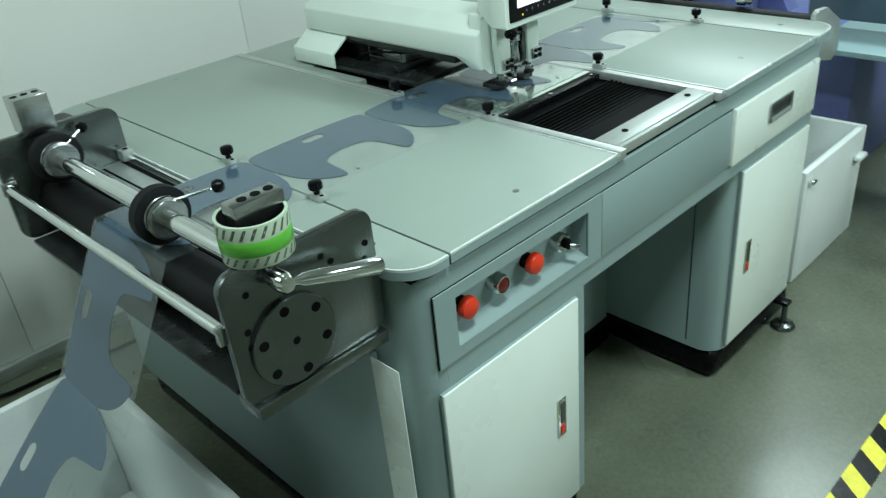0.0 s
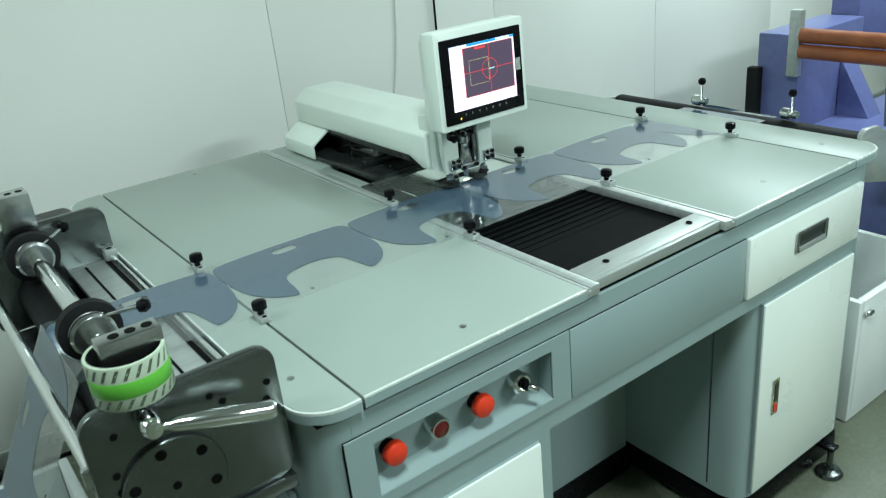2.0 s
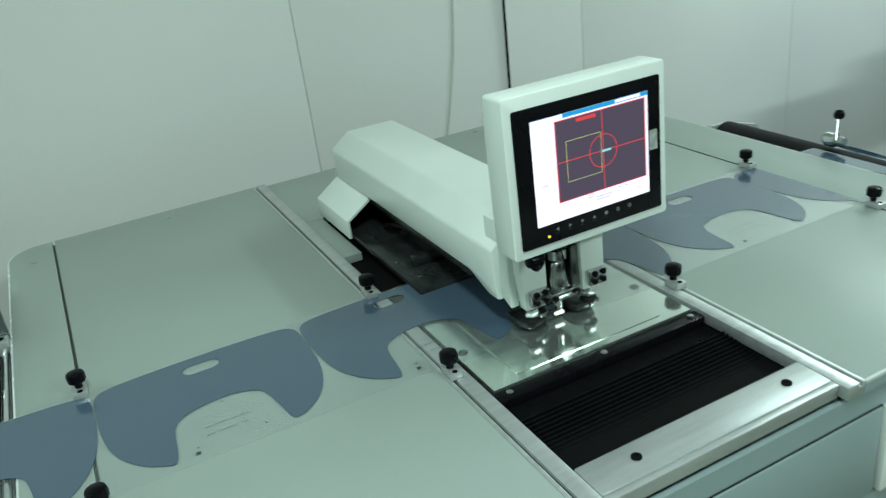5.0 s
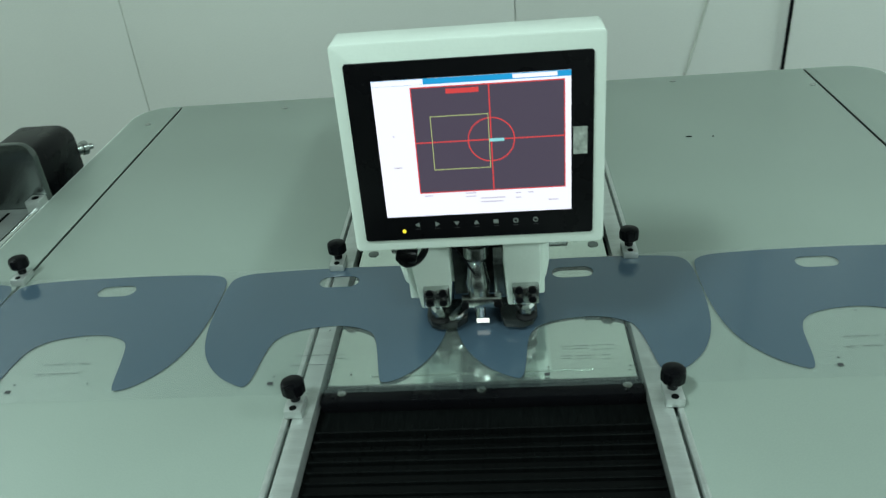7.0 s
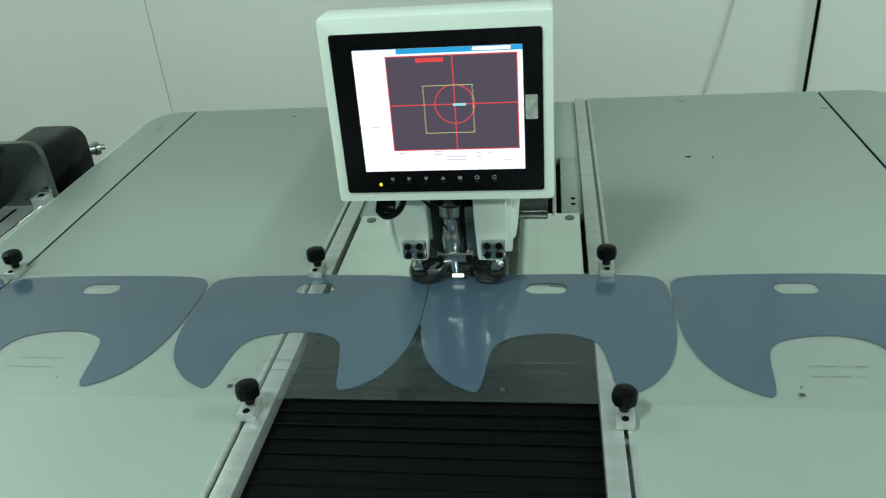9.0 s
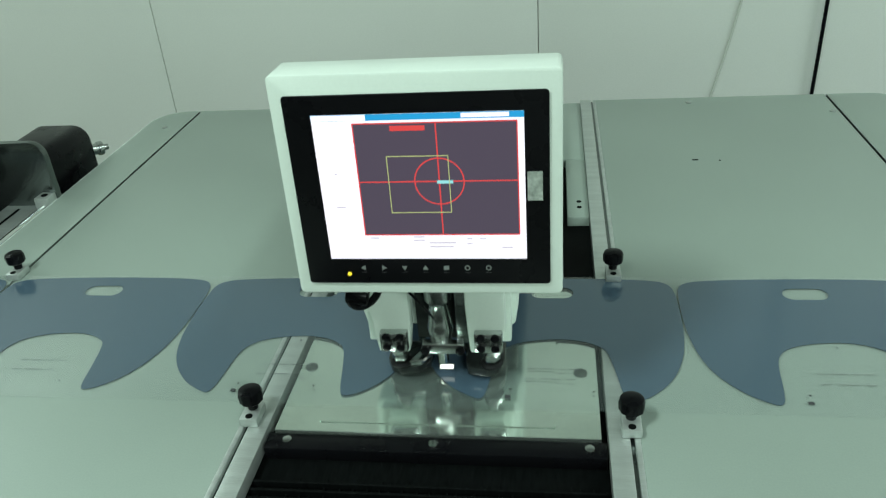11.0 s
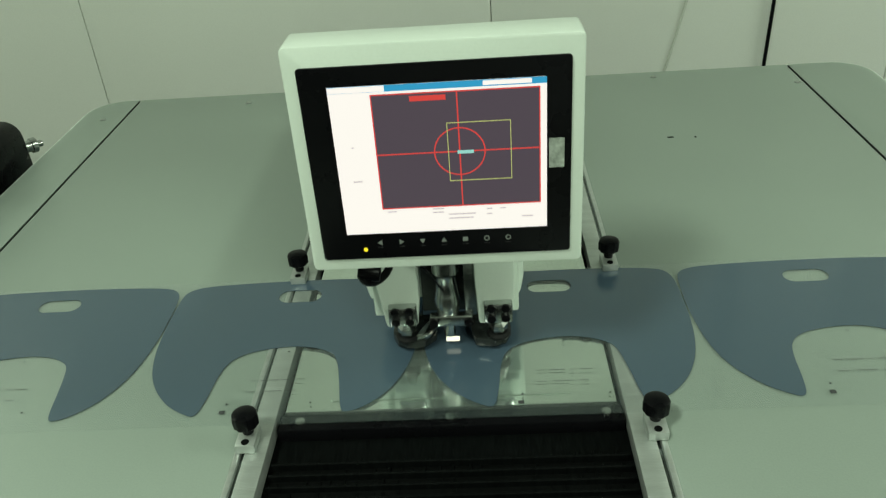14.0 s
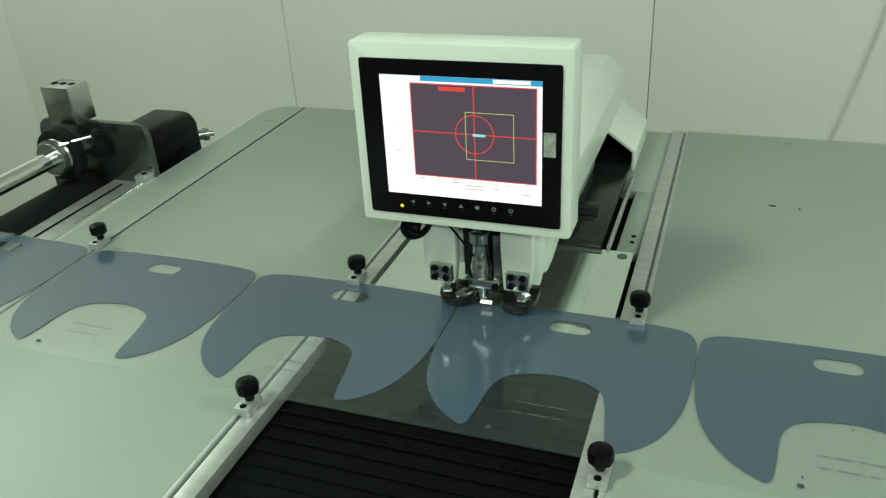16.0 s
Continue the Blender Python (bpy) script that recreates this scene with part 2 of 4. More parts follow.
wall_north = single("wall_north", box(XL, XR, YB + 0.012, YB + 0.10, FZ, ZC), WALLM, "pale grey-green wall of tall sandwich panels", "wall", kind="structure")
joints = [XL, -3.75, -2.75, -1.75, -0.727, 0.283, 1.268, 2.27, 3.235, 4.25, 5.25, 6.25, 7.25, XR]
for a, b in zip(joints, joints[1:]):
    part("panel", box(a + 0.001, b - 0.001, YB, YB + 0.011, FZ, ZC, 0.0015), WALLM, wall_north)
# Three assumed walls out of view, placed far off to weaken the ambient light
single("wall_west", box(XL - 0.1, XL, YF, YB + 0.1, FZ, ZC), WALLM, "plain pale wall, unseen, set far out to lower the ambient light", "wall", kind="structure")
single("wall_east", box(XR, XR + 0.1, YF, YB + 0.1, FZ, ZC), WALLM, "plain pale wall, unseen, set far out to lower the ambient light", "wall", kind="structure")
single("wall_south", box(XL, XR, YF - 0.1, YF, FZ, ZC), WALLM, "plain pale wall, unseen, set far out to lower the ambient light", "wall", kind="structure")
single("baseboard", box(XL, XR, YB - 0.025, YB - 0.001, FZ, FZ + 0.05, 0.004), ALU, "low aluminium skirting channel along the panel wall", "baseboard", kind="structure")
# Made-up housings above the assumed lamps, never in view
for x, y, power, sx, sy in LAMPS:
    lamp = thing("unseen_light_fitting", "assumed ceiling light fitting, out of view", "lamp", "ceiling lights")
    part("housing", box(x - sx / 2 - 0.03, x + sx / 2 + 0.03, y - sy / 2 - 0.03, y + sy / 2 + 0.03, 2.672, ZC, 0.005), CEILM, lamp)
single("wall_cable", tube([(0.955, YB - 0.01, 0.5), (0.962, YB - 0.012, 0.9), (0.966, YB - 0.012, 1.4), (0.955, YB - 0.012, 2.0), (0.96, YB - 0.012, 2.69)], 0.0045), BLACK,
       "thin black cable hanging down the panel wall", "cable")

single("floor_cable", tube([(-1.0, 1.315, FZ + 0.008), (-0.93, 1.255, FZ + 0.012), (-0.88, 1.325, FZ + 0.02), (-0.95, 1.345, FZ + 0.012), (-0.86, 1.275, FZ + 0.010), (-0.70, 1.295, FZ + 0.008), (-0.5, 1.215, FZ + 0.008), (-0.3, 1.255, FZ + 0.008)], 0.007), BLACK,
       "black cable lying in a loose tangle on the floor", "cable")
# The black cable's soft shadow, modelled as a thin grey line on the wall
single("cable_shadow", tube([(0.66, YB - 0.004, 0.50), (0.725, YB - 0.004, 0.74), (0.785, YB - 0.004, 1.0), (0.80, YB - 0.004, 1.3), (0.79, YB - 0.004, 2.0), (0.80, YB - 0.004, 2.69)], 0.0032), CABLE_SHADOWM,
       "thin grey line standing in for the cable's shadow on the panel wall", "wire")
# Hazard tape on the floor
hazard = thing("floor_marking", "yellow and black striped hazard tape on the floor", "marking", kind="structure")
part("yellow_tape", box(0.0, 1.62, -0.785, -0.720, FZ + 0.0005, FZ + 0.0015), YELLOW, hazard)
for k in range(13):
    x = 0.02 + 0.12 * k
    part("black_stripe", prism([(x, -0.785), (x + 0.06, -0.785), (x + 0.11, -0.720), (x + 0.05, -0.720)], FZ + 0.0016, FZ + 0.0021, "z"), BLACK, hazard)

# ---- machine table ----
H = 0.85
YT0, YT1 = -0.328, 1.0
table = thing("machine_table", "long grey steel machine table with pale worktop and white doors", "table")
TX0, TX1, GA, GD = -0.553, 1.005, -0.463, 0.864


def top_board(outline):
    return prism(outline, H - 0.020, H, "z", 0.0008)


end_l = rounded(TX0, GA - 0.0024, YT0, YT1, 0.065, 8, (1, 0, 0, 1))
part("worktop_end", top_board(end_l), TOP, table)
part("worktop", top_board(rounded(GA + 0.0024, -0.012, YT0, YT1, 0.01, 3, (0, 0, 0, 0))), TOP, table)
part("worktop", top_board(rounded(0.4085, GD - 0.0024, YT0, YT1, 0.01, 3, (0, 0, 0, 0))), TOP, table)
end_r = rounded(GD + 0.0024, TX1, YT0, YT1, 0.065, 8, (0, 1, 1, 0))
part("worktop_end", top_board(end_r), TOP, table)
for x0, x1, cs in ((TX0 - 0.003, GA - 0.0024, (1, 0, 0, 1)), (GD + 0.0024, TX1 + 0.003, (0, 1, 1, 0))):
    edge = rounded(x0, x1, YT0 - 0.0045, YT1 + 0.003, 0.068, 8, cs)
    part("end_trim", prism(edge, H - 0.0205, H - 0.0056, "z"), GREY, table, "grey painted rounded edge")
    part("end_lip", prism(edge, H - 0.0054, H - 0.0010, "z"), LIP, table, "rounded edge strip, pale to show the edge highlight")
for g in (GA, GD):
    part("groove", box(g - 0.006, g + 0.006, YT0 + 0.004, YT1 - 0.004, H - 0.0195, H - 0.008), GROOVE, table, "dark slot for a guide clamp")
for x0, x1 in ((GA + 0.002, -0.012), (0.4085, GD - 0.002)):
    part("edge_trim", box(x0, x1, YT0 - 0.0045, YT0 - 0.0005, H - 0.0185, H - 0.0052), GREY, table, "grey painted edge strip")
    part("edge_lip", box(x0, x1, YT0 - 0.0048, YT0 - 0.0005, H - 0.0050, H + 0.0006, 0.0014), LIP, table, "edge lip, pale to show the edge highlight")
# Rails each side of the slot
for x0, x1, gx in ((-0.012, 0.020, -0.004), (0.377, 0.4085, 0.4005)):
    part("rail", prism([(x0, H - 0.018), (x1, H - 0.018), (x1, H + 0.0008), (gx + 0.0022, H + 0.0008), (gx + 0.0022, H - 0.006), (gx - 0.0022, H - 0.006),
                        (gx - 0.0022, H + 0.0008), (x0, H + 0.0008)], YT0 - 0.004, YT1, "y", 0.0008), ALU, table, "slotted aluminium rail")
    part("slot_liner", box(gx - 0.0020, gx + 0.0020, YT0, YT1, H - 0.0058, H - 0.004), PLATE, table)
part("cross_bar", box(0.0205, 0.3765, -0.3095, -0.256, H - 0.016, H + 0.002, 0.003), ALU, table, "aluminium bar across the slot")
part("cross_lip", box(0.0205, 0.3765, -0.3195, -0.310, H - 0.020, H + 0.0005, 0.002), ALU, table, "bright front lip of the bar")
for x in (0.090, 0.328):
    part("screw", lathe([(0.0065, 0), (0.0065, 0.002), (0.003, 0.0025), (0.003, 0.001)], (x, -0.282, H + 0.002)), DARK, table)
part("slot_floor", box(0.02, 0.38, -0.256, 0.24, H - 0.07, H - 0.062), DARK, table)
part("slot_cover", box(0.3430, 0.3765, 0.476, 0.699, H - 0.0295, H - 0.005, 0.001), TOP, table, "flat metal cover beside the sewing bed")
part("slot_cover", box(0.0205, 0.0600, 0.476, 0.699, H - 0.0295, H - 0.005, 0.001), TOP, table)
part("slot_cover", box(0.0205, 0.3765, 0.700, YT1 - 0.001, H - 0.0295, H - 0.005, 0.001), TOP, table)
for y in (0.51, 0.53):
    part("cover_hole", lathe([(0.004, 0), (0.004, 0.0005), (0.001, 0.0006)], (0.362, y, H - 0.005), seg=12), DARK, table)
part("slot_deck", box(0.0205, 0.3765, 0.24, YT1, H - 0.040, H - 0.030, 0.001), DECKM, table, "oily steel deck behind the plate")
for x, y in ((0.355, 0.62), (0.355, 0.66), (0.045, 0.62), (0.045, 0.66)):
    part("deck_hole", cyl((x, y, H - 0.0305), (x, y, H - 0.0292), 0.006, 12), DARK, table)
for x, y in ((-0.515, -0.210), (-0.238, -0.276), (0.62, -0.255), (0.93, -0.21), (0.593, 0.970), (0.85, 0.90), (-0.505, 0.90), (-0.222, 0.95)):
    part("table_screw", lathe([(0.006, 0), (0.006, 0.0012), (0.002, 0.0016)], (x, y, H)), STEEL, table)
part("table_chip", box(0.558, 0.568, 0.676, 0.679, H, H + 0.0008), DARK, table, "small dark nick")
part("table_chip", box(0.602, 0.605, 0.672, 0.675, H, H + 0.0008), DARK, table, "small dark nick")

# Steel body: two pedestals joined by a fascia beam
YFA = -0.323
ZB = 0.605
# Near-black filler: the shade under the worktop put into colour
part("shadow_gap", box(TX0 + 0.02, TX1 - 0.02, YFA + 0.008, YT1 - 0.02, H - 0.028, H - 0.0205), DARK, table)


def pedestal(x0, x1, rl, rr):
    out = rounded(x0, x1, YFA, 0.96, 0.06, 8, (rl, rr, 0, 0))
    return prism(out, 0.065, ZB - 0.0003, "z")


part("pedestal_body", pedestal(-0.545, -0.105, 1, 0), GREY, table, "grey painted steel pedestal")
part("pedestal_body", pedestal(0.495, 0.975, 1, 1), GREY, table, "grey painted steel pedestal")
RX0, RX1, RZ0, RZ1 = -0.456, -0.096, 0.667, 0.763
part("fascia", prism([(-0.485, ZB), (0.915, ZB), (0.915, H - 0.0285), (-0.485, H - 0.0285)], YFA, YFA + 0.06, "y",
                     holes=[[(RX0, RZ0), (RX1, RZ0), (RX1, RZ1), (RX0, RZ1)]]), GREY, table, "grey painted steel fascia")
part("fascia_corner", prism(rounded(-0.545, -0.4855, YFA, 0.96, 0.059, 8, (1, 0, 0, 0)), ZB, H - 0.0285, "z"), GREY, table)
part("fascia_corner", prism(rounded(0.9155, 0.975, YFA, 0.96, 0.059, 8, (0, 1, 0, 0)), ZB, H - 0.0285, "z"), GREY, table)
part("beam_floor", box(-0.485, 0.915, YFA + 0.0605, 0.96, ZB, ZB + 0.02), GREY, table)
part("knee_plinth", box(-0.1075, 0.4995, 0.024, 0.0295, FZ, 0.05), BLACK, table)
part("knee_panel", box(-0.1045, 0.4945, 0.03, 0.05, FZ + 0.002, ZB - 0.002), GREY, table)
for x0, x1 in ((-0.54, -0.108), (0.500, 0.970)):
    part("plinth", box(x0, x1, YFA + 0.004, 0.93, FZ, 0.0645, 0.03, 4), BLACK, table, "black recessed plinth")
part("side_seam", box(0.4925, 0.4945, -0.235, -0.232, 0.085, ZB - 0.005), PLATE, table)


def foot(x, y):
    f = part("levelling_foot", lathe([(0.034, 0), (0.036, 0.004), (0.030, 0.012), (0.012, 0.016), (0.012, 0.026), (0.008, 0.026), (0.008, 0.088)], (x, y, FZ)), PLATE, table, "steel levelling foot")
    return f


for x, y in ((-0.45, 1.0), (0.45, 1.0), (0.866, -0.352)):
    foot(x, y)
    part("foot_bracket", box(x - 0.016, x + 0.016, min(y, YFA + 0.004) - 0.012 if y < 0 else 0.925, YFA + 0.01 if y < 0 else y + 0.012, 0.050, 0.060, 0.002), BLACK, table)
# Fascia fittings

part("control_panel", prism([(-0.503, 0.645), (-0.053, 0.645), (-0.053, 0.785), (-0.503, 0.785)], YFA - 0.0045, YFA - 0.0015, "y",
                            holes=[[(RX0, RZ0), (RX1, RZ0), (RX1, RZ1), (RX0, RZ1)]]), GREY, table)
part("fascia_panel", box(-0.0505, 0.4585, YFA - 0.0045, YFA - 0.0015, 0.645, 0.785, 0.001), GREY, table)
part("panel_seam", prism([(-0.5045, 0.6435), (0.4605, 0.6435), (0.4605, 0.7865), (-0.5045, 0.7865)], YFA - 0.0014, YFA - 0.0003, "y",
                         holes=[[(RX0, RZ0), (RX1, RZ0), (RX1, RZ1), (RX0, RZ1)]]), DARK, table)
tray = box(RX0 - 0.004, RX1 + 0.004, YFA + 0.032, YFA + 0.04, RZ0 - 0.004, RZ1 + 0.004)
part("recess_back", tray, GREY, table)
part("recess_floor", prism([(YFA - 0.003, RZ0 - 0.012), (YFA + 0.033, RZ0 - 0.012), (YFA + 0.033, RZ0 + 0.010), (YFA - 0.003, RZ0 + 0.0005)], RX0 + 0.0005, RX1 - 0.0005, "x"), GREY, table)


def mushroom(x, material, label, r):
    z, y = 0.717, YFA + 0.032
    p = part("push_button", lathe([(r * 0.6, 0), (r * 0.6, 0.014), (r, 0.017), (r * 1.0, 0.025), (r * 0.9, 0.030), (r * 0.55, 0.033), (0.0004, 0.034)], (x, y, z), (0, -1, 0)), material, table, label)
    part("collar", lathe([(r * 0.75, 0), (r * 0.75, 0.012), (r * 0.6, 0.014), (r * 0.5, 0.014)], (x, y - 0.0002, z), (0, -1, 0)), BLACK, p)


mushroom(-0.415, RED, "red mushroom push button", 0.0205)
mushroom(-0.240, RED, "red mushroom push button", 0.0205)
ring = part("indicator", lathe([(0.019, 0), (0.019, 0.022), (0.0175, 0.026), (0.0145, 0.026), (0.0145, 0.020), (0.0004, 0.020)], (-0.328, YFA + 0.032, 0.717), (0, -1, 0)), CHROME, table, "chrome ring with dark red lens")
part("lens", lathe([(0.0143, 0), (0.0143, 0.003), (0.010, 0.005), (0.0004, 0.0055)], (-0.328, YFA + 0.011, 0.717), (0, -1, 0)), DRED, ring)
key = part("selector_switch", lathe([(0.019, 0), (0.019, 0.020), (0.016, 0.024), (0.012, 0.024), (0.012, 0.018), (0.0004, 0.018)], (-0.152, YFA + 0.032, 0.717), (0, -1, 0)), CHROME, table, "chrome rotary switch with lever")
part("lever", box(-0.1565, -0.1475, YFA - 0.004, YFA + 0.013, 0.709, 0.731, 0.003), BLACK, key)
part("lever_tip", cyl((-0.152, YFA + 0.005, 0.717), (-0.138, YFA - 0.016, 0.712), 0.0055, 12, 0.001), CHROME, key)
# Drawer and doors
drawer = part("drawer_front", box(0.462, 0.908, YFA - 0.012, YFA - 0.0006, 0.645, 0.785, 0.0025), WHITE, table, "white enamelled drawer front")
pull = part("pull", prism(rounded(0.630, 0.754, 0.696, 0.746, 0.006, 4), YFA - 0.017, YFA - 0.0125, "y", 0.001, holes=[rounded(0.640, 0.744, 0.704, 0.738, 0.004, 4)]), STEEL, drawer, "recessed metal pull")
part("pull_cup", box(0.640, 0.744, YFA - 0.0135, YFA - 0.0125, 0.704, 0.738), PLATE, drawer)
part("pull_lip", box(0.640, 0.744, YFA - 0.020, YFA - 0.0137, 0.699, 0.710, 0.0025), ALU, drawer)


def door(x0, x1, z0, z1, lx):
    d = part("cupboard_door", box(x0, x1, YFA - 0.010, YFA - 0.0006, z0, z1, 0.002), WHITE, table, "white enamelled steel door")
    part("door_edge", box(x0 - 0.0012, x1 + 0.0012, YFA - 0.0060, YFA - 0.0007, z0 - 0.0012, z1 + 0.0012), GREY, d)
    lock = part("lock", box(lx - 0.013, lx + 0.013, YFA - 0.0135, YFA - 0.0103, 0.288, 0.386, 0.0015), CHROME, d, "chrome flush lock")
    part("lock_window", box(lx - 0.006, lx + 0.006, YFA - 0.0150, YFA - 0.0138, 0.325, 0.376), PLATE, d)
    part("lock_mark", box(lx - 0.006, lx + 0.006, YFA - 0.0150, YFA - 0.0138, 0.296, 0.318), RED, d)


door(-0.508, -0.136, 0.078, 0.595, -0.197)
door(0.537, 0.905, 0.082, 0.602, 0.600)
# End panel of the left pedestal
endp = part("end_panel", box(-0.560, -0.5465, -0.22, 0.90, 0.08, 0.66, 0.003), GREY, table, "grey-green steel end panel")
part("end_frame", box(-0.5625, -0.5605, -0.290, -0.2205, 0.08, 0.66, 0.001), WHITE, table, "white end strip")
part("finger_slot", box(-0.5625, -0.5605, -0.06, 0.05, 0.57, 0.60, 0.0008), DARK, endp)

# ---- guide knobs ----


def knob(x, y):
    k = thing("guide_knob", "black ribbed clamp knob on a small steel block", "knob", "strip guide knobs", at=(x, y, H))
    part("block", box(-0.010, 0.010, -0.020, 0.010, 0.0003, 0.011, 0.0015), ALU, k, "small steel clamp block")
    b = lathe([(0.0055, 0.011), (0.0060, 0.0185), (0.0105, 0.0200), (0.0126, 0.0220), (0.0130, 0.0315), (0.0121, 0.0350), (0.0085, 0.0368), (0.0004, 0.0372)], (0, 0, 0), seg=40)
    for v in b.verts:
        if 0.0124 < math.hypot(v.co.x, v.co.y) < 0.0132:
            f = 1 + 0.035 * math.cos(10 * math.atan2(v.co.y, v.co.x))
            v.co.x, v.co.y = v.co.x * f, v.co.y * f
    part("cap", b, BLACK, k, "black plastic cap")
    part("screw", cyl((0, -0.0145, 0.0109), (0, -0.0145, 0.0116), 0.0040, 12), DARK, k)
    return k


for x in (-0.463, 0.0, 0.400, 0.864):
    rz = 0.0008 if x in (0.0, 0.400) else 0.0
    for y in (0.0, 0.295):
        k = knob(x, y)
        k.location.z = H + rz

# ---- roller stands at both ends ----


def roller_stand(sx, x0):
    """sx: 1 mirrors for the far end. x is measured outwards from x0."""
    L = sx < 0
    st = thing("roller_stand", "milled steel side plates carrying shafts and rubber rollers", "roller stand", "roller stands")

    def X(d):
        return x0 + sx * d

    def plate(y0, y1):
        if L:
            out = rounded(X(0.262), X(0.002), 0.74, 0.955, 0.028, 6)
        else:
            a, b, c, d = X(0.002), X(0.08), X(0.175), X(0.195)
            top = 0.872 if y0 < 0 else 0.846
            out = [(a, 0.74), (c - 0.02, 0.70), (d, 0.72), (d, 0.79), (c, 0.815), (b, top - 0.005), (a + 0.02, top), (a, top - 0.01)]
        return prism(out, y0, y1, "y", 0.002)

    SPM = PLATE if L else ALU
    p1 = part("side_plate", plate(-0.270, -0.256), SPM, st, "milled steel side plate")
    p2 = part("side_plate", plate(0.557, 0.571), SPM, st, "milled steel side plate")
    rx, rz = (0.165, 0.806) if L else (0.066, 0.803)
    part("drive_roller", cyl((X(rx), -0.2555, rz), (X(rx), 0.5565, rz), 0.044, 40, 0.003), RUBBER, st, "black rubber drive roller")
    if L:
        part("deck", box(min(X(0.004), X(0.105)), max(X(0.004), X(0.105)), -0.2555, 0.5565, 0.825, 0.836, 0.001), ALU, st, "aluminium deck with slots")
    for d, w in ((0.0045, 0.0035), (0.0265, 0.005), (0.072, 0.0025)) if L else ():
        part("deck_slot", box(X(d) - w, X(d) + w, -0.24, 0.54, 0.8363, 0.8372), DARK, st)
    if L:
        part("guide_rod", cyl((X(0.0145), -0.2555, 0.8435), (X(0.0145), 0.5565, 0.8435), 0.0058, 16), CHROME, st, "polished steel guide rod")
        part("front_rod", cyl((X(0.257), -0.255, 0.862), (X(0.257), 0.556, 0.862), 0.0095, 16), CHROME, st, "polished steel front rod")
        part("rod_block", box(X(0.029), X(0.003), 0.528, 0.5565, 0.838, 0.862, 0.002), ALU, st)
        part("rod_screw", cyl((X(0.0155), 0.542, 0.8622), (X(0.0155), 0.542, 0.863), 0.006, 14), DARK, st)
        for y in (-0.2494, 0.5504):
            part("rod_lug", box(X(0.270), X(0.240), y - 0.006, y + 0.006, 0.848, 0.876, 0.002), STEEL, st)
    zs = 0.906 if L else 0.867
    wx = 0.165 if L else 0.066
    if L:
        part("shaft", cyl((X(0.165), -0.2555, zs), (X(0.165), 0.5565, zs), 0.0165, 24), CHROME, st, "polished steel shaft")
    for y in ((0.078, 0.505) if L else (-0.03, 0.255)):
        r = 0.050 if L else 0.015
        w = part("pinch_wheel", lathe([(r * 0.8, -0.013), (r, -0.010), (r, 0.010), (r * 0.8, 0.013)], (X(wx), y, zs), (0, 1, 0), 36), RUBBER if L else CHROME, st, "rubber-tyred pinch wheel" if L else "small steel clamp collar")
        part("hub", lathe([(r * 0.62, -0.032), (r * 0.62, -0.028), (r * 0.72, -0.026), (r * 0.72, -0.020), (r * 0.62, -0.018), (r * 0.7, -0.0135), (r * 0.7, 0.016), (r * 0.5, 0.017)],
                          (X(wx), y, zs), (0, 1, 0), 32), STEEL, w)
        if L:
            e = (X(0.097), 0.004 if y < 0.3 else 0.524, zs + (0.042 if y < 0.3 else 0.034))
        else:
            e = (X(wx + 0.002), y - 0.012, zs + 0.050)
        lev = part("clamp_lever", cyl((X(wx - 0.015), y - 0.024, zs + r * 0.5), e, 0.003, 10), CHROME, w, "thin steel clamp lever")
        part("grip", lathe([(0.004, -0.004), (0.010, 0.0), (0.0115, 0.008), (0.008, 0.015), (0.0004, 0.017)], e, (Vector(e) - Vector((X(wx - 0.015), y - 0.024, zs + r * 0.5))), 14), BLACK, w)
    if L:
        # clamp blocks over the bearings
        for y0, y1 in ((-0.268, -0.236), (0.530, 0.585)):
            xo, zt = (0.212, 1.036) if y0 < 0 else (0.200, 1.028)
            bl = part("clamp_block", box(X(xo), X(0.135), y0, y1, 0.9555, zt, 0.002), STEEL, st, "machined steel clamp block")
            for d in (0.148, 0.1685, 0.189):
                part("bolt_hole", cyl((X(d), (y0 + y1) / 2, zt + 0.0002), (X(d), (y0 + y1) / 2, zt + 0.0008), 0.007, 14), DARK, bl)
        disc = part("bearing_flange", lathe([(0.070, 0), (0.070, 0.007), (0.0685, 0.0085), (0.0004, 0.009)], (X(0.170), -0.2703, 0.814), (0, -1, 0), 56), PLATE, st, "round milled bearing flange")
        for k in range(6):
            a = radians(60 * k + 40)
            part("bolt", cyl((X(0.170) + 0.054 * math.cos(a), -0.2791, 0.814 + 0.054 * math.sin(a)), (X(0.170) + 0.054 * math.cos(a), -0.2799, 0.814 + 0.054 * math.sin(a)), 0.0075, 14), DARK, disc)
        part("centre_hole", cyl((X(0.170), -0.2791, 0.814), (X(0.170), -0.2799, 0.814), 0.006, 14), DARK, disc)
        for x, z in ((0.225, 0.915), (0.235, 0.86), (0.235, 0.835), (0.02, 0.90), (0.025, 0.875), (0.085, 0.90), (0.10, 0.915)):
            part("plate_hole", cyl((X(x), -0.2704, z), (X(x), -0.2712, z), 0.005, 12), DARK, p1)
        ax = part("crank_bolt", lathe([(0.012, 0), (0.012, 0.012), (0.015, 0.013), (0.015, 0.040), (0.011, 0.046), (0.0004, 0.047)], (X(0.185), -0.2705, 0.928), (0, -1, 0), 12), CHROME, st)
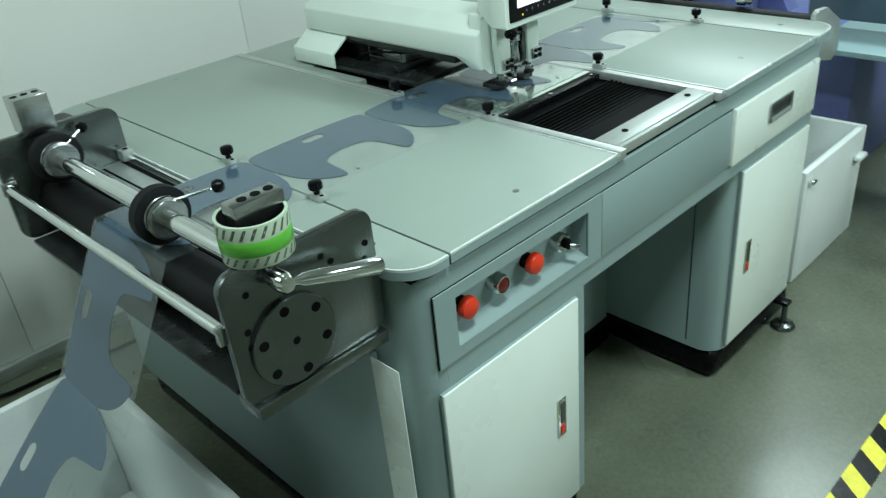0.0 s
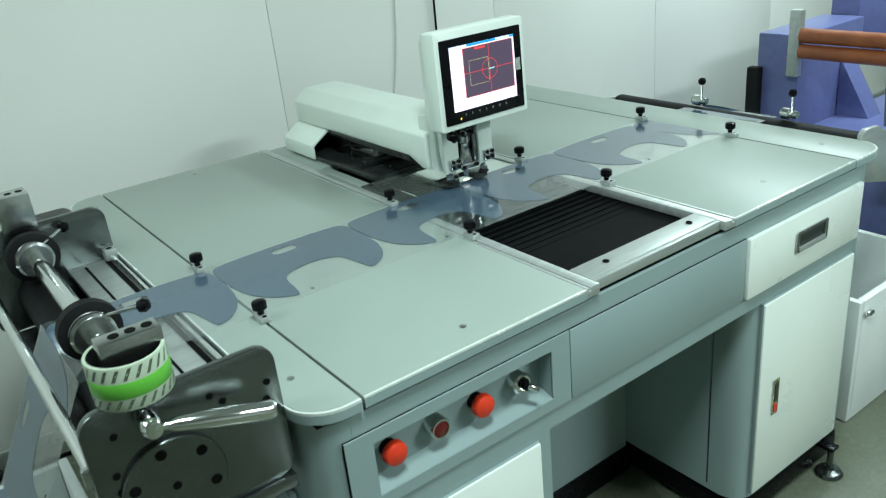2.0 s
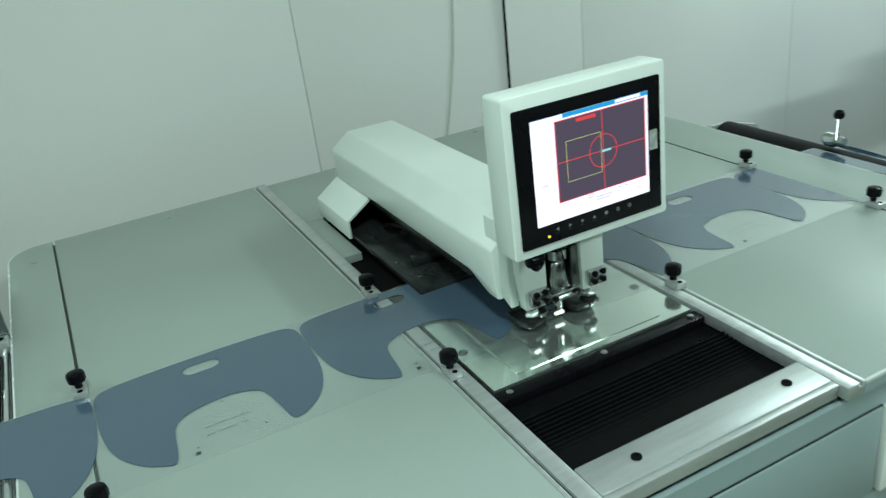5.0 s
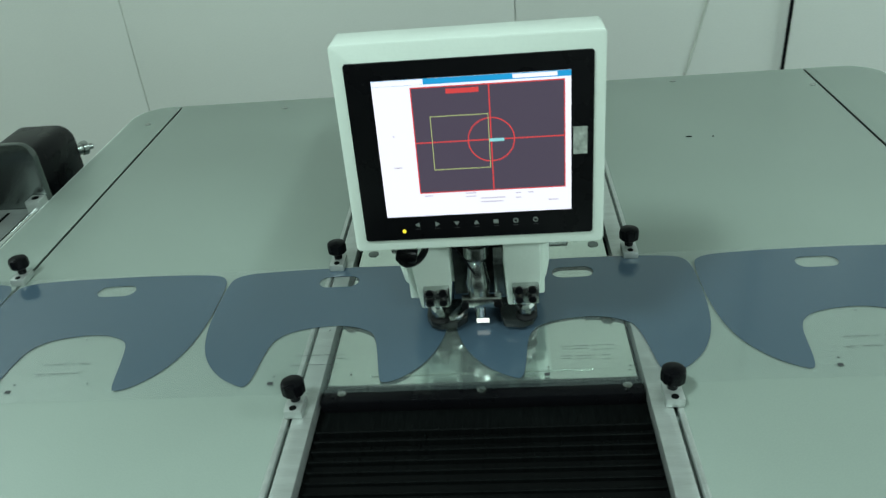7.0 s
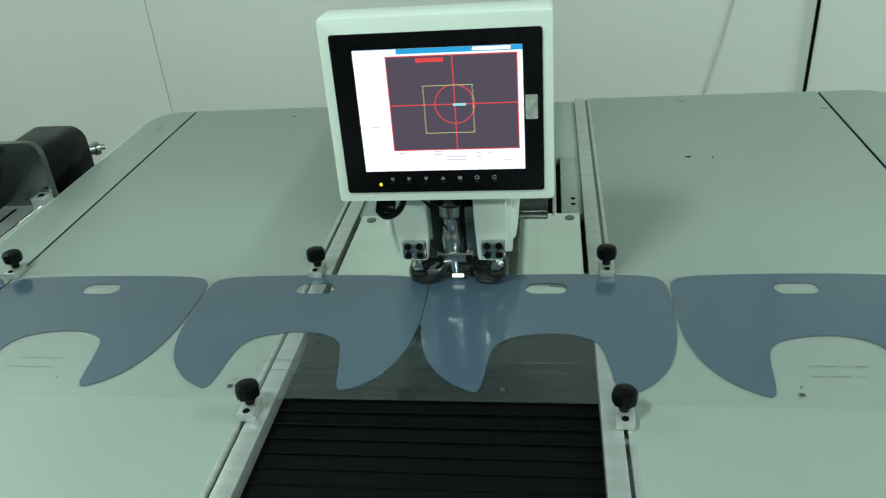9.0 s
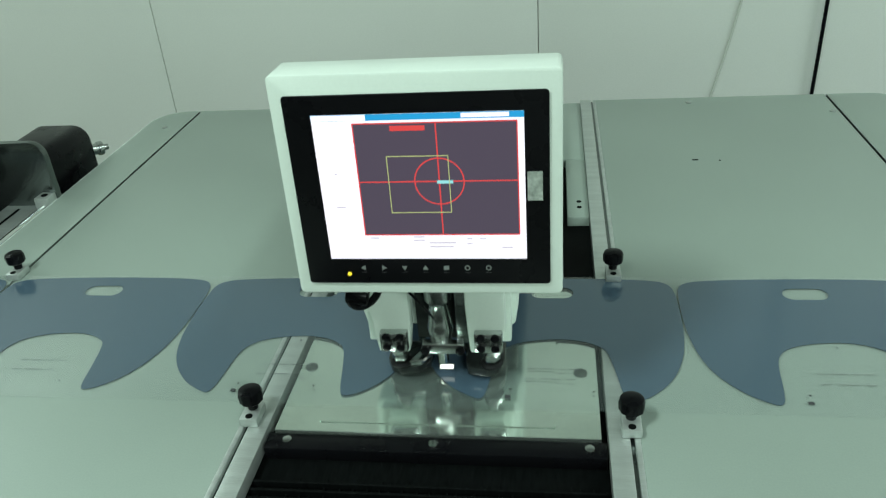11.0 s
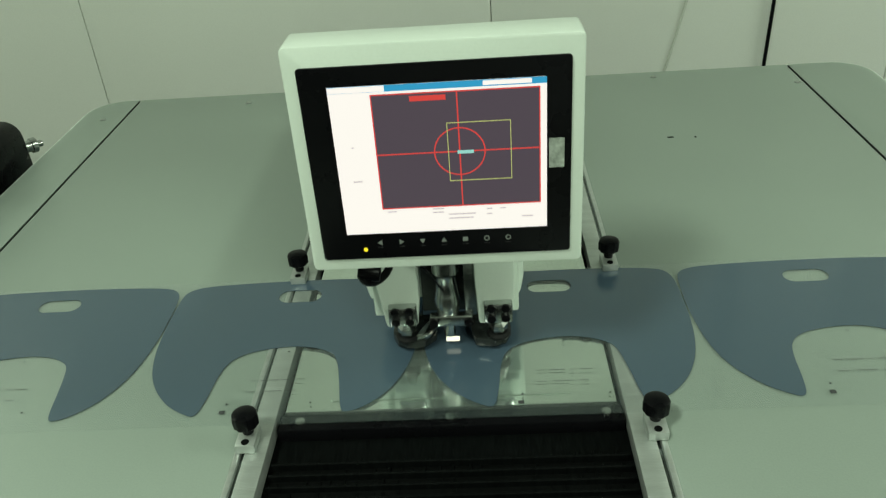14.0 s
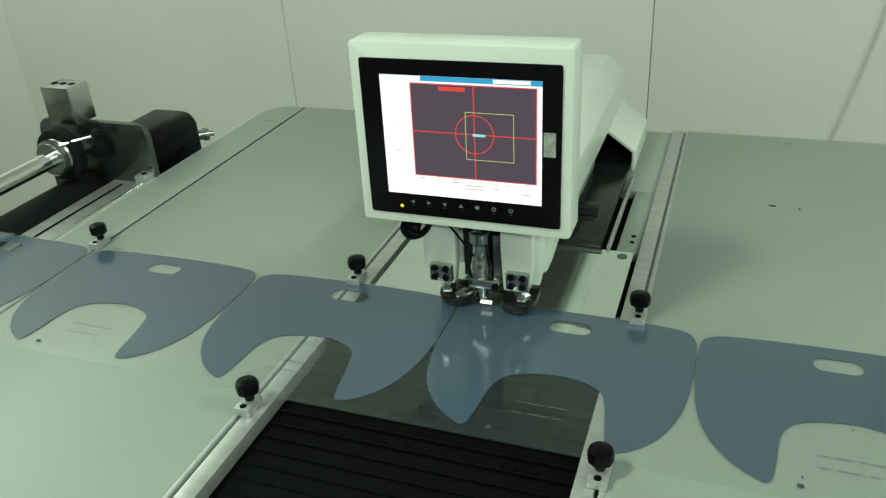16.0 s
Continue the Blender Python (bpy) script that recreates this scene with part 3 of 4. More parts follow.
        part("crank_handle", lathe([(0.006, 0.0), (0.006, 0.016), (0.0095, 0.024), (0.0125, 0.075), (0.0145, 0.146), (0.0125, 0.153), (0.004, 0.155)], (X(0.182), -0.306, 0.927), (1, -0.08, -0.28), 24), CHROME, st, "polished steel crank handle")
        # drive motor behind the far plate
        mo = part("drive_motor", prism(rounded(X(0.150), X(0.028), 0.800, 0.918, 0.03, 5), 0.5715, 0.745, "y", 0.003), BLACK, st, "black drive motor")
        part("connector", lathe([(0.016, 0), (0.016, 0.012), (0.011, 0.014), (0.011, 0.03), (0.014, 0.031), (0.014, 0.04), (0.006, 0.042), (0.006, 0.052)], (X(0.055), 0.7455, 0.860), (0.60, 0.8, -0.1), 16), STEEL, mo)
        # aluminium angle in the dark plate colour, since it lies in shade
        part("angle_bar", box(X(0.25), X(0.006), -0.276, -0.22, 0.716, 0.7385, 0.002), PLATE, st, "aluminium angle under the plate, coloured dark for the shade there")
        part("under_tray", box(X(0.25), X(0.01), -0.219, 0.55, 0.733, 0.742, 0.002), BEDM, st, "dark folded metal tray")
    return st


roller_stand(-1, -0.553)
roller_stand(1, 1.005)

# Roll of tape round the near clamp block
tape = thing("tape_roll", "roll of green and white printed packing tape", "tape roll")
TXC, TYC, TZ = -0.7350, -0.254, 0.9565
part("roll", lathe([(0.0445, 0), (0.0485, 0), (0.049, 0.001), (0.049, 0.059), (0.0485, 0.060), (0.0445, 0.060), (0.0445, 0.0)], (TXC, TYC, TZ), seg=48, caps=False), TAPEW, tape, "pale printed tape wrap")
part("band", lathe([(0.0491, 0.017), (0.0494, 0.0175), (0.0494, 0.038), (0.0491, 0.0385)], (TXC, TYC, TZ), seg=48, caps=False), GREENT, tape, "bright green band")
for row, z0, z1 in ((0, 0.003, 0.015), (1, 0.042, 0.057)):
    for k in range(22):
        a = 2 * math.pi * k / 22 + 0.1 * row
        b = bmesh.new()
        vs = []
        for da, z in ((-0.05, z0), (0.04, z0), (0.20, z1), (0.11, z1)):
            vs.append(b.verts.new((TXC + 0.0493 * math.cos(a + da), TYC + 0.0493 * math.sin(a + da), TZ + z)))
        b.faces.new(vs)
        part("print_bar", b, TINK, tape)
part("core", lathe([(0.0435, 0.0005), (0.0443, 0.0005), (0.0443, 0.0595), (0.0435, 0.0595), (0.0435, 0.0005)], (TXC, TYC, TZ), seg=40, caps=False), RUBBER, tape)

# ---- moving sewing head ----
head = thing("sewing_head", "white industrial sewing head with monitor on a sliding bed", "sewing machine")
AX = 0.205
arm = bmesh.new()
prof_f = [(0.112, 0.905), (0.280, 0.905), (0.284, 0.93), (0.284, 0.987), (0.250, 1.018), (0.147, 1.018), (0.107, 0.987), (0.107, 0.93)]
prof_r = [(0.112, 0.927), (0.280, 0.927), (0.284, 0.932), (0.284, 0.987), (0.250, 1.018), (0.147, 1.018), (0.107, 0.987), (0.107, 0.932)]
rings = []
for y, pr in ((0.285, prof_f), (0.315, prof_f), (0.36, prof_r), (0.935, prof_r)):
    rings.append([arm.verts.new((x, y, z)) for x, z in pr])
for u, v in zip(rings, rings[1:]):
    for k in range(8):
        arm.faces.new((u[k], u[(k + 1) % 8], v[(k + 1) % 8], v[k]))
arm.faces.new(rings[0][::-1])
arm.faces.new(rings[-1])
bmesh.ops.recalc_face_normals(arm, faces=arm.faces[:])
bmesh.ops.bevel(arm, geom=[e for e in arm.edges if e.calc_face_angle(0) > 0.35], offset=0.004, segments=2, profile=0.5, affect="EDGES")
part("arm", arm, ARMW, head, "white enamelled sewing arm")
hood_o = [(0.060, 0.852), (0.060, 0.890), (0.114, 0.9265), (0.282, 0.9265), (0.330, 0.890), (0.330, 0.852)]
hood_i = [(0.066, 0.852), (0.066, 0.887), (0.117, 0.9205), (0.279, 0.9205), (0.324, 0.887), (0.324, 0.852)]
part("rear_hood", prism(hood_o + hood_i[::-1], 0.770, 0.945, "y", 0.0015), ARMW, head, "white angular rear hood")
part("hood_back", prism(hood_i, 0.930, 0.940, "y"), DARK, head)
part("bed", box(0.068, 0.322, 0.4705, 0.925, H - 0.0030, H + 0.010, 0.003), BEDM, head, "dark oily machine bed")
part("bed_lip", box(0.329, 0.335, 0.4705, 0.74, H - 0.0030, H + 0.004, 0.001), ALU, head)
# Added block, lighter grey to give the bright look under the arm
part("bed_light_block", box(0.165, 0.262, 0.60, 0.752, H + 0.0105, 0.9055, 0.006), DECKM, head, "added grey block under the arm, pale to catch light")
part("light_block_cover", prism(rounded(0.615, 0.737, 0.868, 0.900, 0.006, 4), 0.1605, 0.1645, "x", 0.001), STEEL, head, "worn steel cover plate")
part("bed_rib", box(0.10, 0.30, 0.555, 0.575, H + 0.0105, H + 0.028, 0.003), BEDM, head)
part("oil_hose", tube([(0.13, 0.76, 0.862), (0.12, 0.72, 0.885), (0.125, 0.66, 0.900), (0.14, 0.58, 0.898), (0.15, 0.52, 0.905)], 0.0032), BLACK, head, "thin black oil hose")
part("bed_post", cyl((0.20, 0.80, H + 0.0125), (0.20, 0.80, 0.9265), 0.045, 24), BEDM, head)
# Added dark slab: shades the arm's underside and its reflection in the plate
part("under_arm_shade", box(0.116, 0.276, 0.37, 0.925, 0.908, 0.9265, 0.004), BEDM, head)
random.seed(4)
for k in range(18):
    x, y = random.uniform(0.078, 0.155), random.uniform(0.49, 0.75)
    part("bed_screw", lathe([(0.0036, 0), (0.0036, 0.0015), (0.001, 0.002)], (x, y, H + 0.0102), seg=10), STEEL, head)
# needle plate
part("needle_plate", box(0.028, 0.370, 0.168, 0.470, H - 0.012, H - 0.001), BRIGHT, head, "polished steel needle plate")
part("plate_insert", prism(rounded(0.073, 0.325, 0.182, 0.36, 0.004, 3), H - 0.0009, H + 0.0001, "z"), BRIGHT, head, "inset steel cover")
for x, y in ((0.045, 0.455), (0.355, 0.455), (0.040, 0.276), (0.352, 0.274)):
    part("plate_screw", lathe([(0.0075, 0), (0.0075, 0.0008), (0.003, 0.0010)], (x, y, H - 0.001), seg=18), PLATE, head)
part("bellows_bar", box(0.022, 0.3755, 0.144, 0.1675, H - 0.020, H - 0.004, 0.002), BLACK, head, "black clamping bar")
for x in (0.045, 0.2, 0.358):
    part("bar_screw", lathe([(0.005, 0), (0.005, 0.002), (0.002, 0.0025)], (x, 0.156, H - 0.004), seg=14), STEEL, head)
# face of the head
for x0, x1, x2, x3 in ((0.126, 0.171, 0.133, 0.167), (0.230, 0.272, 0.233, 0.266)):
    part("face_plate", prism([(x2, 0.897), (x3, 0.897), (x1, 0.93), (x1, 1.03), (x0, 1.03), (x0, 0.955)], 0.2435, 0.262, "y", 0.003), ARMW, head, "white face plate")
part("needle_cheek", prism([(0.2625, 0.899), (0.32, 0.925), (0.32, 1.03), (0.2625, 1.03)], 0.119, 0.134, "x", 0.002), ARMW, head)
part("needle_cheek", prism([(0.2625, 0.899), (0.32, 0.925), (0.32, 1.03), (0.2625, 1.03)], 0.264, 0.277, "x", 0.002), ARMW, head)
part("mechanism_back", box(0.1715, 0.2290, 0.275, 0.31, 0.895, 1.03), BEDM, head)
part("needle_bar", cyl((0.200, 0.262, 0.872), (0.200, 0.262, 1.02), 0.0065, 16), CHROME, head, "chrome needle bar")
part("needle_clamp", lathe([(0.007, 0), (0.012, 0.004), (0.0145, 0.022), (0.0125, 0.030), (0.0105, 0.05), (0.013, 0.056), (0.015, 0.058), (0.015, 0.072)], (0.200, 0.260, 0.900), seg=20), STEEL, head, "worn steel needle clamp")
part("take_up", box(0.184, 0.216, 0.248, 0.258, 0.972, 0.990, 0.003), PLATE, head)
for x in (0.189, 0.211):
    part("cap_screw", lathe([(0.005, 0), (0.005, 0.004), (0.002, 0.0045)], (x, 0.248, 0.981), (0, -1, 0), 12), BLACK, head)
part("guide_bracket", box(0.2185, 0.2335, 0.250, 0.262, 0.905, 0.972, 0.002), PLATE, head, "dark upright guide")
part("guide_bracket", box(0.180, 0.226, 0.246, 0.256, 0.893, 0.907, 0.002), STEEL, head)
for x in (0.184, 0.222):
    part("cap_screw", lathe([(0.005, 0), (0.005, 0.004), (0.002, 0.0045)], (x, 0.246, 0.900), (0, -1, 0), 12), BLACK, head)
for x in (0.1525, 0.254):
    lg = part("foot_bracket", box(x - 0.0150, x + 0.0150, 0.2335, 0.243, 0.905, 0.929, 0.0015), STEEL, head, "small bolted foot bracket")
    for dx in (-0.0075, 0.0075):
        for dz in (0.912, 0.925):
            part("bolt", lathe([(0.0046, 0), (0.0046, 0.003), (0.002, 0.0035)], (x + dx, 0.2335, dz), (0, -1, 0), 12), BLACK, lg)
    part("foot_post", cyl((x, 0.262, 0.866), (x, 0.262, 0.904), 0.0055, 14), STEEL, head)
    part("foot_nut", lathe([(0.009, 0), (0.0105, 0.003), (0.0105, 0.009), (0.007, 0.012)], (x, 0.262, 0.875), seg=6), STEEL, head)
    part("foot_spring", lathe([(0.012, 0), (0.013, 0.003), (0.010, 0.006)], (x, 0.262, 0.8685), seg=18), RUBBER, head)
FP = [(0.135, 0.272), (0.141, 0.259), (0.152, 0.254), (0.172, 0.256), (0.184, 0.268), (0.186, 0.298), (0.222, 0.298), (0.224, 0.268), (0.228, 0.256), (0.250, 0.252), (0.262, 0.258), (0.268, 0.272), (0.268, 0.305), (0.135, 0.305)]
part("presser_foot", prism(FP, 0.8575, 0.8685, "z", 0.0015), BEDM, head, "dark steel clamp foot")
part("foot_arm", prism([(0.162, 0.256), (0.176, 0.258), (0.200, 0.30), (0.184, 0.30)], 0.8686, 0.876, "z", 0.001), STEEL, head)
part("foot_lamp", box(0.195, 0.210, 0.264, 0.268, 0.8595, 0.8630), LAMPW, head, "small bright work lamp")
# monitor on the front of the arm
MY = 0.178
shell = prism(rounded(0.0825, 0.3310, 1.017, 1.229, 0.005, 4), MY - 0.002, MY + 0.042, "y", 0.0022)
mon = part("monitor", shell, ARMW, head, "white metal monitor case")
neck = bmesh.new()
n0 = [(0.084, 1.019), (0.3295, 1.019), (0.3295, 1.227), (0.084, 1.227)]
n1 = [(0.105, 1.035), (0.307, 1.035), (0.307, 1.200), (0.105, 1.200)]
n2 = [(0.130, 1.010), (0.282, 1.010), (0.282, 1.100), (0.130, 1.100)]
rr = [[neck.verts.new((x, y, z)) for x, z in ring] for y, ring in ((MY + 0.0415, n0), (MY + 0.085, n1), (MY + 0.12, n2))]
for u, v in zip(rr, rr[1:]):
    for k in range(4):
        neck.faces.new((u[k], u[(k + 1) % 4], v[(k + 1) % 4], v[k]))
neck.faces.new(rr[0][::-1])
neck.faces.new(rr[-1])
bmesh.ops.recalc_face_normals(neck, faces=neck.faces[:])
part("case_back", neck, ARMW, mon)
part("bezel", prism(rounded(0.0945, 0.3200, 1.0295, 1.2115, 0.003, 3), MY - 0.0045, MY - 0.0022, "y", 0.0006), BLACK, mon, "black glossy bezel")
S0 = MY - 0.0050
part("screen", box(0.1185, 0.2992, S0, S0 + 0.0003, 1.056, 1.1945), SCREENW, mon, "lit white screen")
part("title_bar", box(0.1185, 0.2992, S0 - 0.0003, S0 - 0.0001, 1.1890, 1.1945), SCREENB, mon)
part("title_text", box(0.1187, 0.166, S0 - 0.0005, S0 - 0.00035, 1.1893, 1.1942), SCREENW, mon)
part("title_text", box(0.247, 0.287, S0 - 0.0005, S0 - 0.00035, 1.1900, 1.1938), SCREENW, mon)
VX0, VX1, VZ0, VZ1 = 0.1535, 0.2938, 1.0805, 1.1868
part("video_area", box(VX0, VX1, S0 - 0.0004, S0 - 0.0001, VZ0, VZ1), SCREENV, mon, "dark camera picture with red cross-hair")
VC = (0.2252, 1.1328)
S1 = S0 - 0.0006
part("cross_line", box(VX0, VX1, S1, S1 + 0.0001, VC[1] - 0.0006, VC[1] + 0.0006), SCREENR, mon)
part("cross_line", box(VC[0] - 0.0006, VC[0] + 0.0006, S1 - 0.0001, S1, VZ0, VZ1), SCREENR, mon)
part("frame_line", prism([(VX0, VZ0), (VX1, VZ0), (VX1, VZ1), (VX0, VZ1)], S1 - 0.0001, S1 + 0.0001, "y",
                         holes=[[(VX0 + 0.001, VZ0 + 0.001), (VX1 - 0.001, VZ0 + 0.001), (VX1 - 0.001, VZ1 - 0.001), (VX0 + 0.001, VZ1 - 0.001)]]), SCREENR, mon)
part("aim_ring", lathe([(0.0210, 0), (0.0221, 0), (0.0221, 0.0001), (0.0210, 0.0001), (0.0210, 0)], (VC[0], S1 - 0.0002, VC[1]), (0, -1, 0), 40, caps=False), SCREENR, mon)
part("aim_mark", box(VC[0] - 0.002, VC[0] + 0.012, S1 - 0.0004, S1 - 0.0002, VC[1] - 0.002, VC[1] + 0.001), SCREENC, mon)
part("warning_text", box(0.186, 0.216, S1 - 0.0002, S1, 1.1795, 1.1840), SCREENR, mon)
search = part("search_square", prism([(VC[0] - 0.027, VC[1] - 0.027), (VC[0] + 0.027, VC[1] - 0.027), (VC[0] + 0.027, VC[1] + 0.027), (VC[0] - 0.027, VC[1] + 0.027)], S1 - 0.0006, S1 - 0.0004, "y",
              holes=[[(VC[0] - 0.0263, VC[1] - 0.0263), (VC[0] + 0.0263, VC[1] - 0.0263), (VC[0] + 0.0263, VC[1] + 0.0263), (VC[0] - 0.0263, VC[1] + 0.0263)]]), SCREENY, mon, "thin yellow search square")
part("menu_led", cyl((0.1340, S0 - 0.0006, 1.0400), (0.1340, S0, 1.0400), 0.0020, 12), LEDY, mon)
for k in range(7):
    x = 0.148 + 0.0194 * k
    z = 1.0465
    if k < 4:
        w = ((-1, 0), (1, 0), (0, -1), (0, 1))[k]
        tri = [(x + 0.0026 * w[0], z + 0.0026 * w[1]), (x - 0.0018 * w[0] - 0.0026 * w[1], z - 0.0018 * w[1] + 0.0026 * w[0]), (x - 0.0018 * w[0] + 0.0026 * w[1], z - 0.0018 * w[1] - 0.0026 * w[0])]
        part("menu_key", prism(tri, S0 - 0.0003, S0, "y"), ICON, mon)
    elif k == 4:
        part("menu_key", prism(rounded(x - 0.0024, x + 0.0024, z - 0.002, z + 0.002, 0.0004, 2), S0 - 0.0003, S0, "y"), ICON, mon)
    else:
        part("menu_key", lathe([(0.0016, 0), (0.0026, 0), (0.0026, 0.0003), (0.0016, 0.0003), (0.0016, 0)], (x, S0, z), (0, -1, 0), 18, caps=False), ICON, mon)
    part("key_caption", box(x - 0.0025, x + 0.0025, S0 - 0.0002, S0, 1.0415, 1.0418), INK, mon)
for x, z, w in ((0.158, 1.077, 0.008), (0.198, 1.078, 0.010), (0.198, 1.0745, 0.010), (0.212, 1.072, 0.024), (0.212, 1.068, 0.022), (0.246, 1.076, 0.005), (0.246, 1.071, 0.005), (0.258, 1.076, 0.005),
                (0.277, 1.067, 0.010), (0.133, 1.140, 0.002), (0.131, 1.108, 0.008)):
    part("status_text", box(x, x + w, S0 - 0.0003, S0 - 0.0001, z, z + 0.0011), SCREENT, mon)
part("maker_plate", box(0.3010, 0.3140, S0 - 0.0004, S0, 1.1135, 1.1405, 0.0), STICKER, mon, "small worn metal sticker")
# the monitor leans back a little
mon.matrix_world = Matrix.Translation((0.2, 0.178, 1.02)) @ Euler((radians(-1.2), 0, 0)).to_matrix().to_4x4() @ Matrix.Translation((-0.2, -0.178, -1.02))
part("cable_loop", tube([(0.14, 0.215, 1.014), (0.118, 0.20, 1.002), (0.122, 0.198, 0.985), (0.138, 0.205, 0.982), (0.150, 0.215, 0.992), (0.152, 0.225, 1.012)], 0.0040), BLACK, head, "loop of black cable")
part("thread_wire", tube([(0.152, 0.222, 1.008), (0.170, 0.214, 1.004), (0.182, 0.216, 0.990), (0.190, 0.226, 0.968), (0.197, 0.240, 0.945)], 0.0014), BLACK, head, "thin black wire")
part("cable_plug", cyl((0.118, 0.205, 0.998), (0.140, 0.205, 0.994), 0.010, 14, 0.002), BLACK, head)

# ---- bellows over the slot ----
NB = 17
bellows = thing("bellows_cover", "black folding slat cover over the slot", "bellows")
slats = []
for k in range(NB):
    z = H - 0.020 - 0.0008 * (NB - 1 - k)
    b = box(0.0225, 0.3755, -0.040, 0.0, z - 0.0004, z + 0.0003)
    box(0.0225, 0.3755, -0.0412, -0.0385, z - 0.0008, z + 0.0085, 0.0006, 1, bm=b)
    random.seed(20 + k)
    for j in range(26):
        x = 0.03 + 0.0133 * j + random.uniform(-0.003, 0.003)
        box(x, x + 0.002, -0.0384, -0.028 - random.uniform(0, 0.006), z + 0.0003, z + 0.0035, bm=b)
    slats.append(part("slat", b, BELLOW, bellows))

# ---- strip of film with cut panels ----
PITCH = 0.3125
OUT = [(-0.132, 0.277), (-0.150, 0.268), (-0.1545, 0.250), (-0.1560, 0.185), (-0.150, 0.125), (-0.136, 0.085), (-0.112, 0.054), (-0.088, 0.038), (-0.074, 0.033),
       (-0.069, 0.060), (-0.066, 0.100), (-0.060, 0.121), (-0.046, 0.135), (-0.022, 0.143), (0.010, 0.147), (0.036, 0.143), (0.055, 0.133), (0.064, 0.122),
       (0.071, 0.085), (0.077, 0.042), (0.083, 0.033), (0.104, 0.042), (0.128, 0.066), (0.145, 0.102), (0.1535, 0.145), (0.1560, 0.190), (0.1555, 0.250),
       (0.150, 0.268), (0.138, 0.277), (0.10, 0.2815), (0.03, 0.2835), (-0.05, 0.2825), (-0.10, 0.280)]


def chaikin(p, n=2):
    for _ in range(n):
        p = [((1 - f) * a[0] + f * b[0], (1 - f) * a[1] + f * b[1]) for a, b in zip(p, p[1:] + p[:1]) for f in (0.25, 0.75)]
    return p


SLOT = rounded(-0.027, 0.027, 0.2350, 0.2605, 0.0126, 6)
panel_me = mesh_of("panel", prism(chaikin(OUT), 0.0005, 0.0008, "z", holes=[SLOT]), PANELM)
film_me = mesh_of("carrier", box(-PITCH / 2 + 0.0003, PITCH / 2 - 0.0003, 0.020, 0.288, 0.0, 0.0003), CLEARM)
MARKS = [mesh_of("print_mark", box(-0.050, -0.044, 0.037, 0.042, 0.0007, 0.0009), INK)]
for x, y in ((0.006, 0.137), (-0.045, 0.052), (0.045, 0.05)):
    MARKS.append(mesh_of("print_dot", cyl((x, y, 0.0007), (x, y, 0.0009), 0.0013, 8), INK))
for x, w, y in ((-0.028, 0.010, 0.088), (-0.015, 0.018, 0.088), (0.008, 0.006, 0.088), (0.018, 0.014, 0.088), (-0.030, 0.012, 0.070), (-0.012, 0.022, 0.070), (0.016, 0.010, 0.070)):
    MARKS.append(mesh_of("print_bar", box(x, x + w, y, y + 0.0009, 0.0007, 0.0009), FAINT))
pieces = []
for i in range(-4, 11):
    seg = thing("film_panel", "blue-grey cut film panel on a clear carrier strip", "film panel", "panels on the film strip")
    for nm, me in [("carrier", film_me), ("panel", panel_me)] + [(m.name.split(".")[0], m) for m in MARKS]:
        ob = new(nm, me)
        ob.parent = seg
    pieces.append((i, seg))

# ---- bins on the floor ----


def bin_box(x0, x1, y0, y1, h):
    b = thing("storage_bin", "white open plastic bin standing on the floor", "bin", "white bins")
    w = 0.022
    part("side", box(x0, x0 + w, y0, y1, FZ + 0.002, h, 0.004), BINM, b)
    part("side", box(x1 - w, x1, y0, y1, FZ + 0.002, h, 0.004), BINM, b)
    part("end", box(x0 + w + 0.0005, x1 - w - 0.0005, y0, y0 + w, FZ + 0.002, h - 0.001, 0.004), BINM, b)
    part("end", box(x0 + w + 0.0005, x1 - w - 0.0005, y1 - w, y1, FZ + 0.002, h - 0.001, 0.004), BINM, b)
    part("base", box(x0 + w, x1 - w, y0 + w, y1 - w, FZ + 0.002, FZ + 0.02), BINM, b)
    return b


bin_box(-1.52, -0.772, -0.10, 0.61, 0.38)
rb = bin_box(1.10, 1.575, -0.272, 0.52, 0.365)
hd = part("handle", box(1.49, 1.555, -0.297, -0.2725, 0.262, 0.280, 0.006), WHITE, rb, "white bar handle")

part("lug", box(1.125, 1.155, -0.288, -0.2725, 0.318, 0.332, 0.004), CHROME, rb, "small bright catch")

# ---- blue roller machine beyond the table ----
blue = thing("roller_machine", "blue painted machine frame with brown rubber rollers", "machine")
part("side_frame", box(1.97, 2.43, 0.47, 0.645, FZ, 0.888, 0.006), BLUE, blue)
part("brace", prism([(0.20, 0.30), (0.468, 0.30), (0.468, 0.75)], 2.27, 2.37, "x", 0.004), BLUE, blue)
part("cross_frame", box(2.44, 3.4, 0.50, 0.62, 0.70, 0.98, 0.005), BLUE, blue)
part("lower_frame", box(1.90, 3.2, -0.10, 0.468, FZ, 0.52, 0.006), BLUE, blue)
part("bracket", box(1.935, 1.968, 0.456, 0.50, 0.74, 0.985, 0.003), ALU, blue, "aluminium bearing bracket")
for z in (0.893, 0.835):
    part("rubber_roller", cyl((1.950, 0.455, z), (1.950, -0.9, z), 0.027, 28, 0.002), BROWN, blue, "brown rubber roller")
    part("bearing", lathe([(0.022, 0), (0.022, 0.012), (0.015, 0.016), (0.008, 0.02)], (1.950, 0.4555, z), (0, -1, 0), 20), CHROME, blue)
part("far_post", box(1.97, 2.12, -1.0, -0.905, FZ, 0.98, 0.005), BLUE, blue)
part("feed_board", box(1.66, 2.1, -0.9, 0.0, 0.555, 0.575, 0.003), PALE, blue, "pale blue feed board")
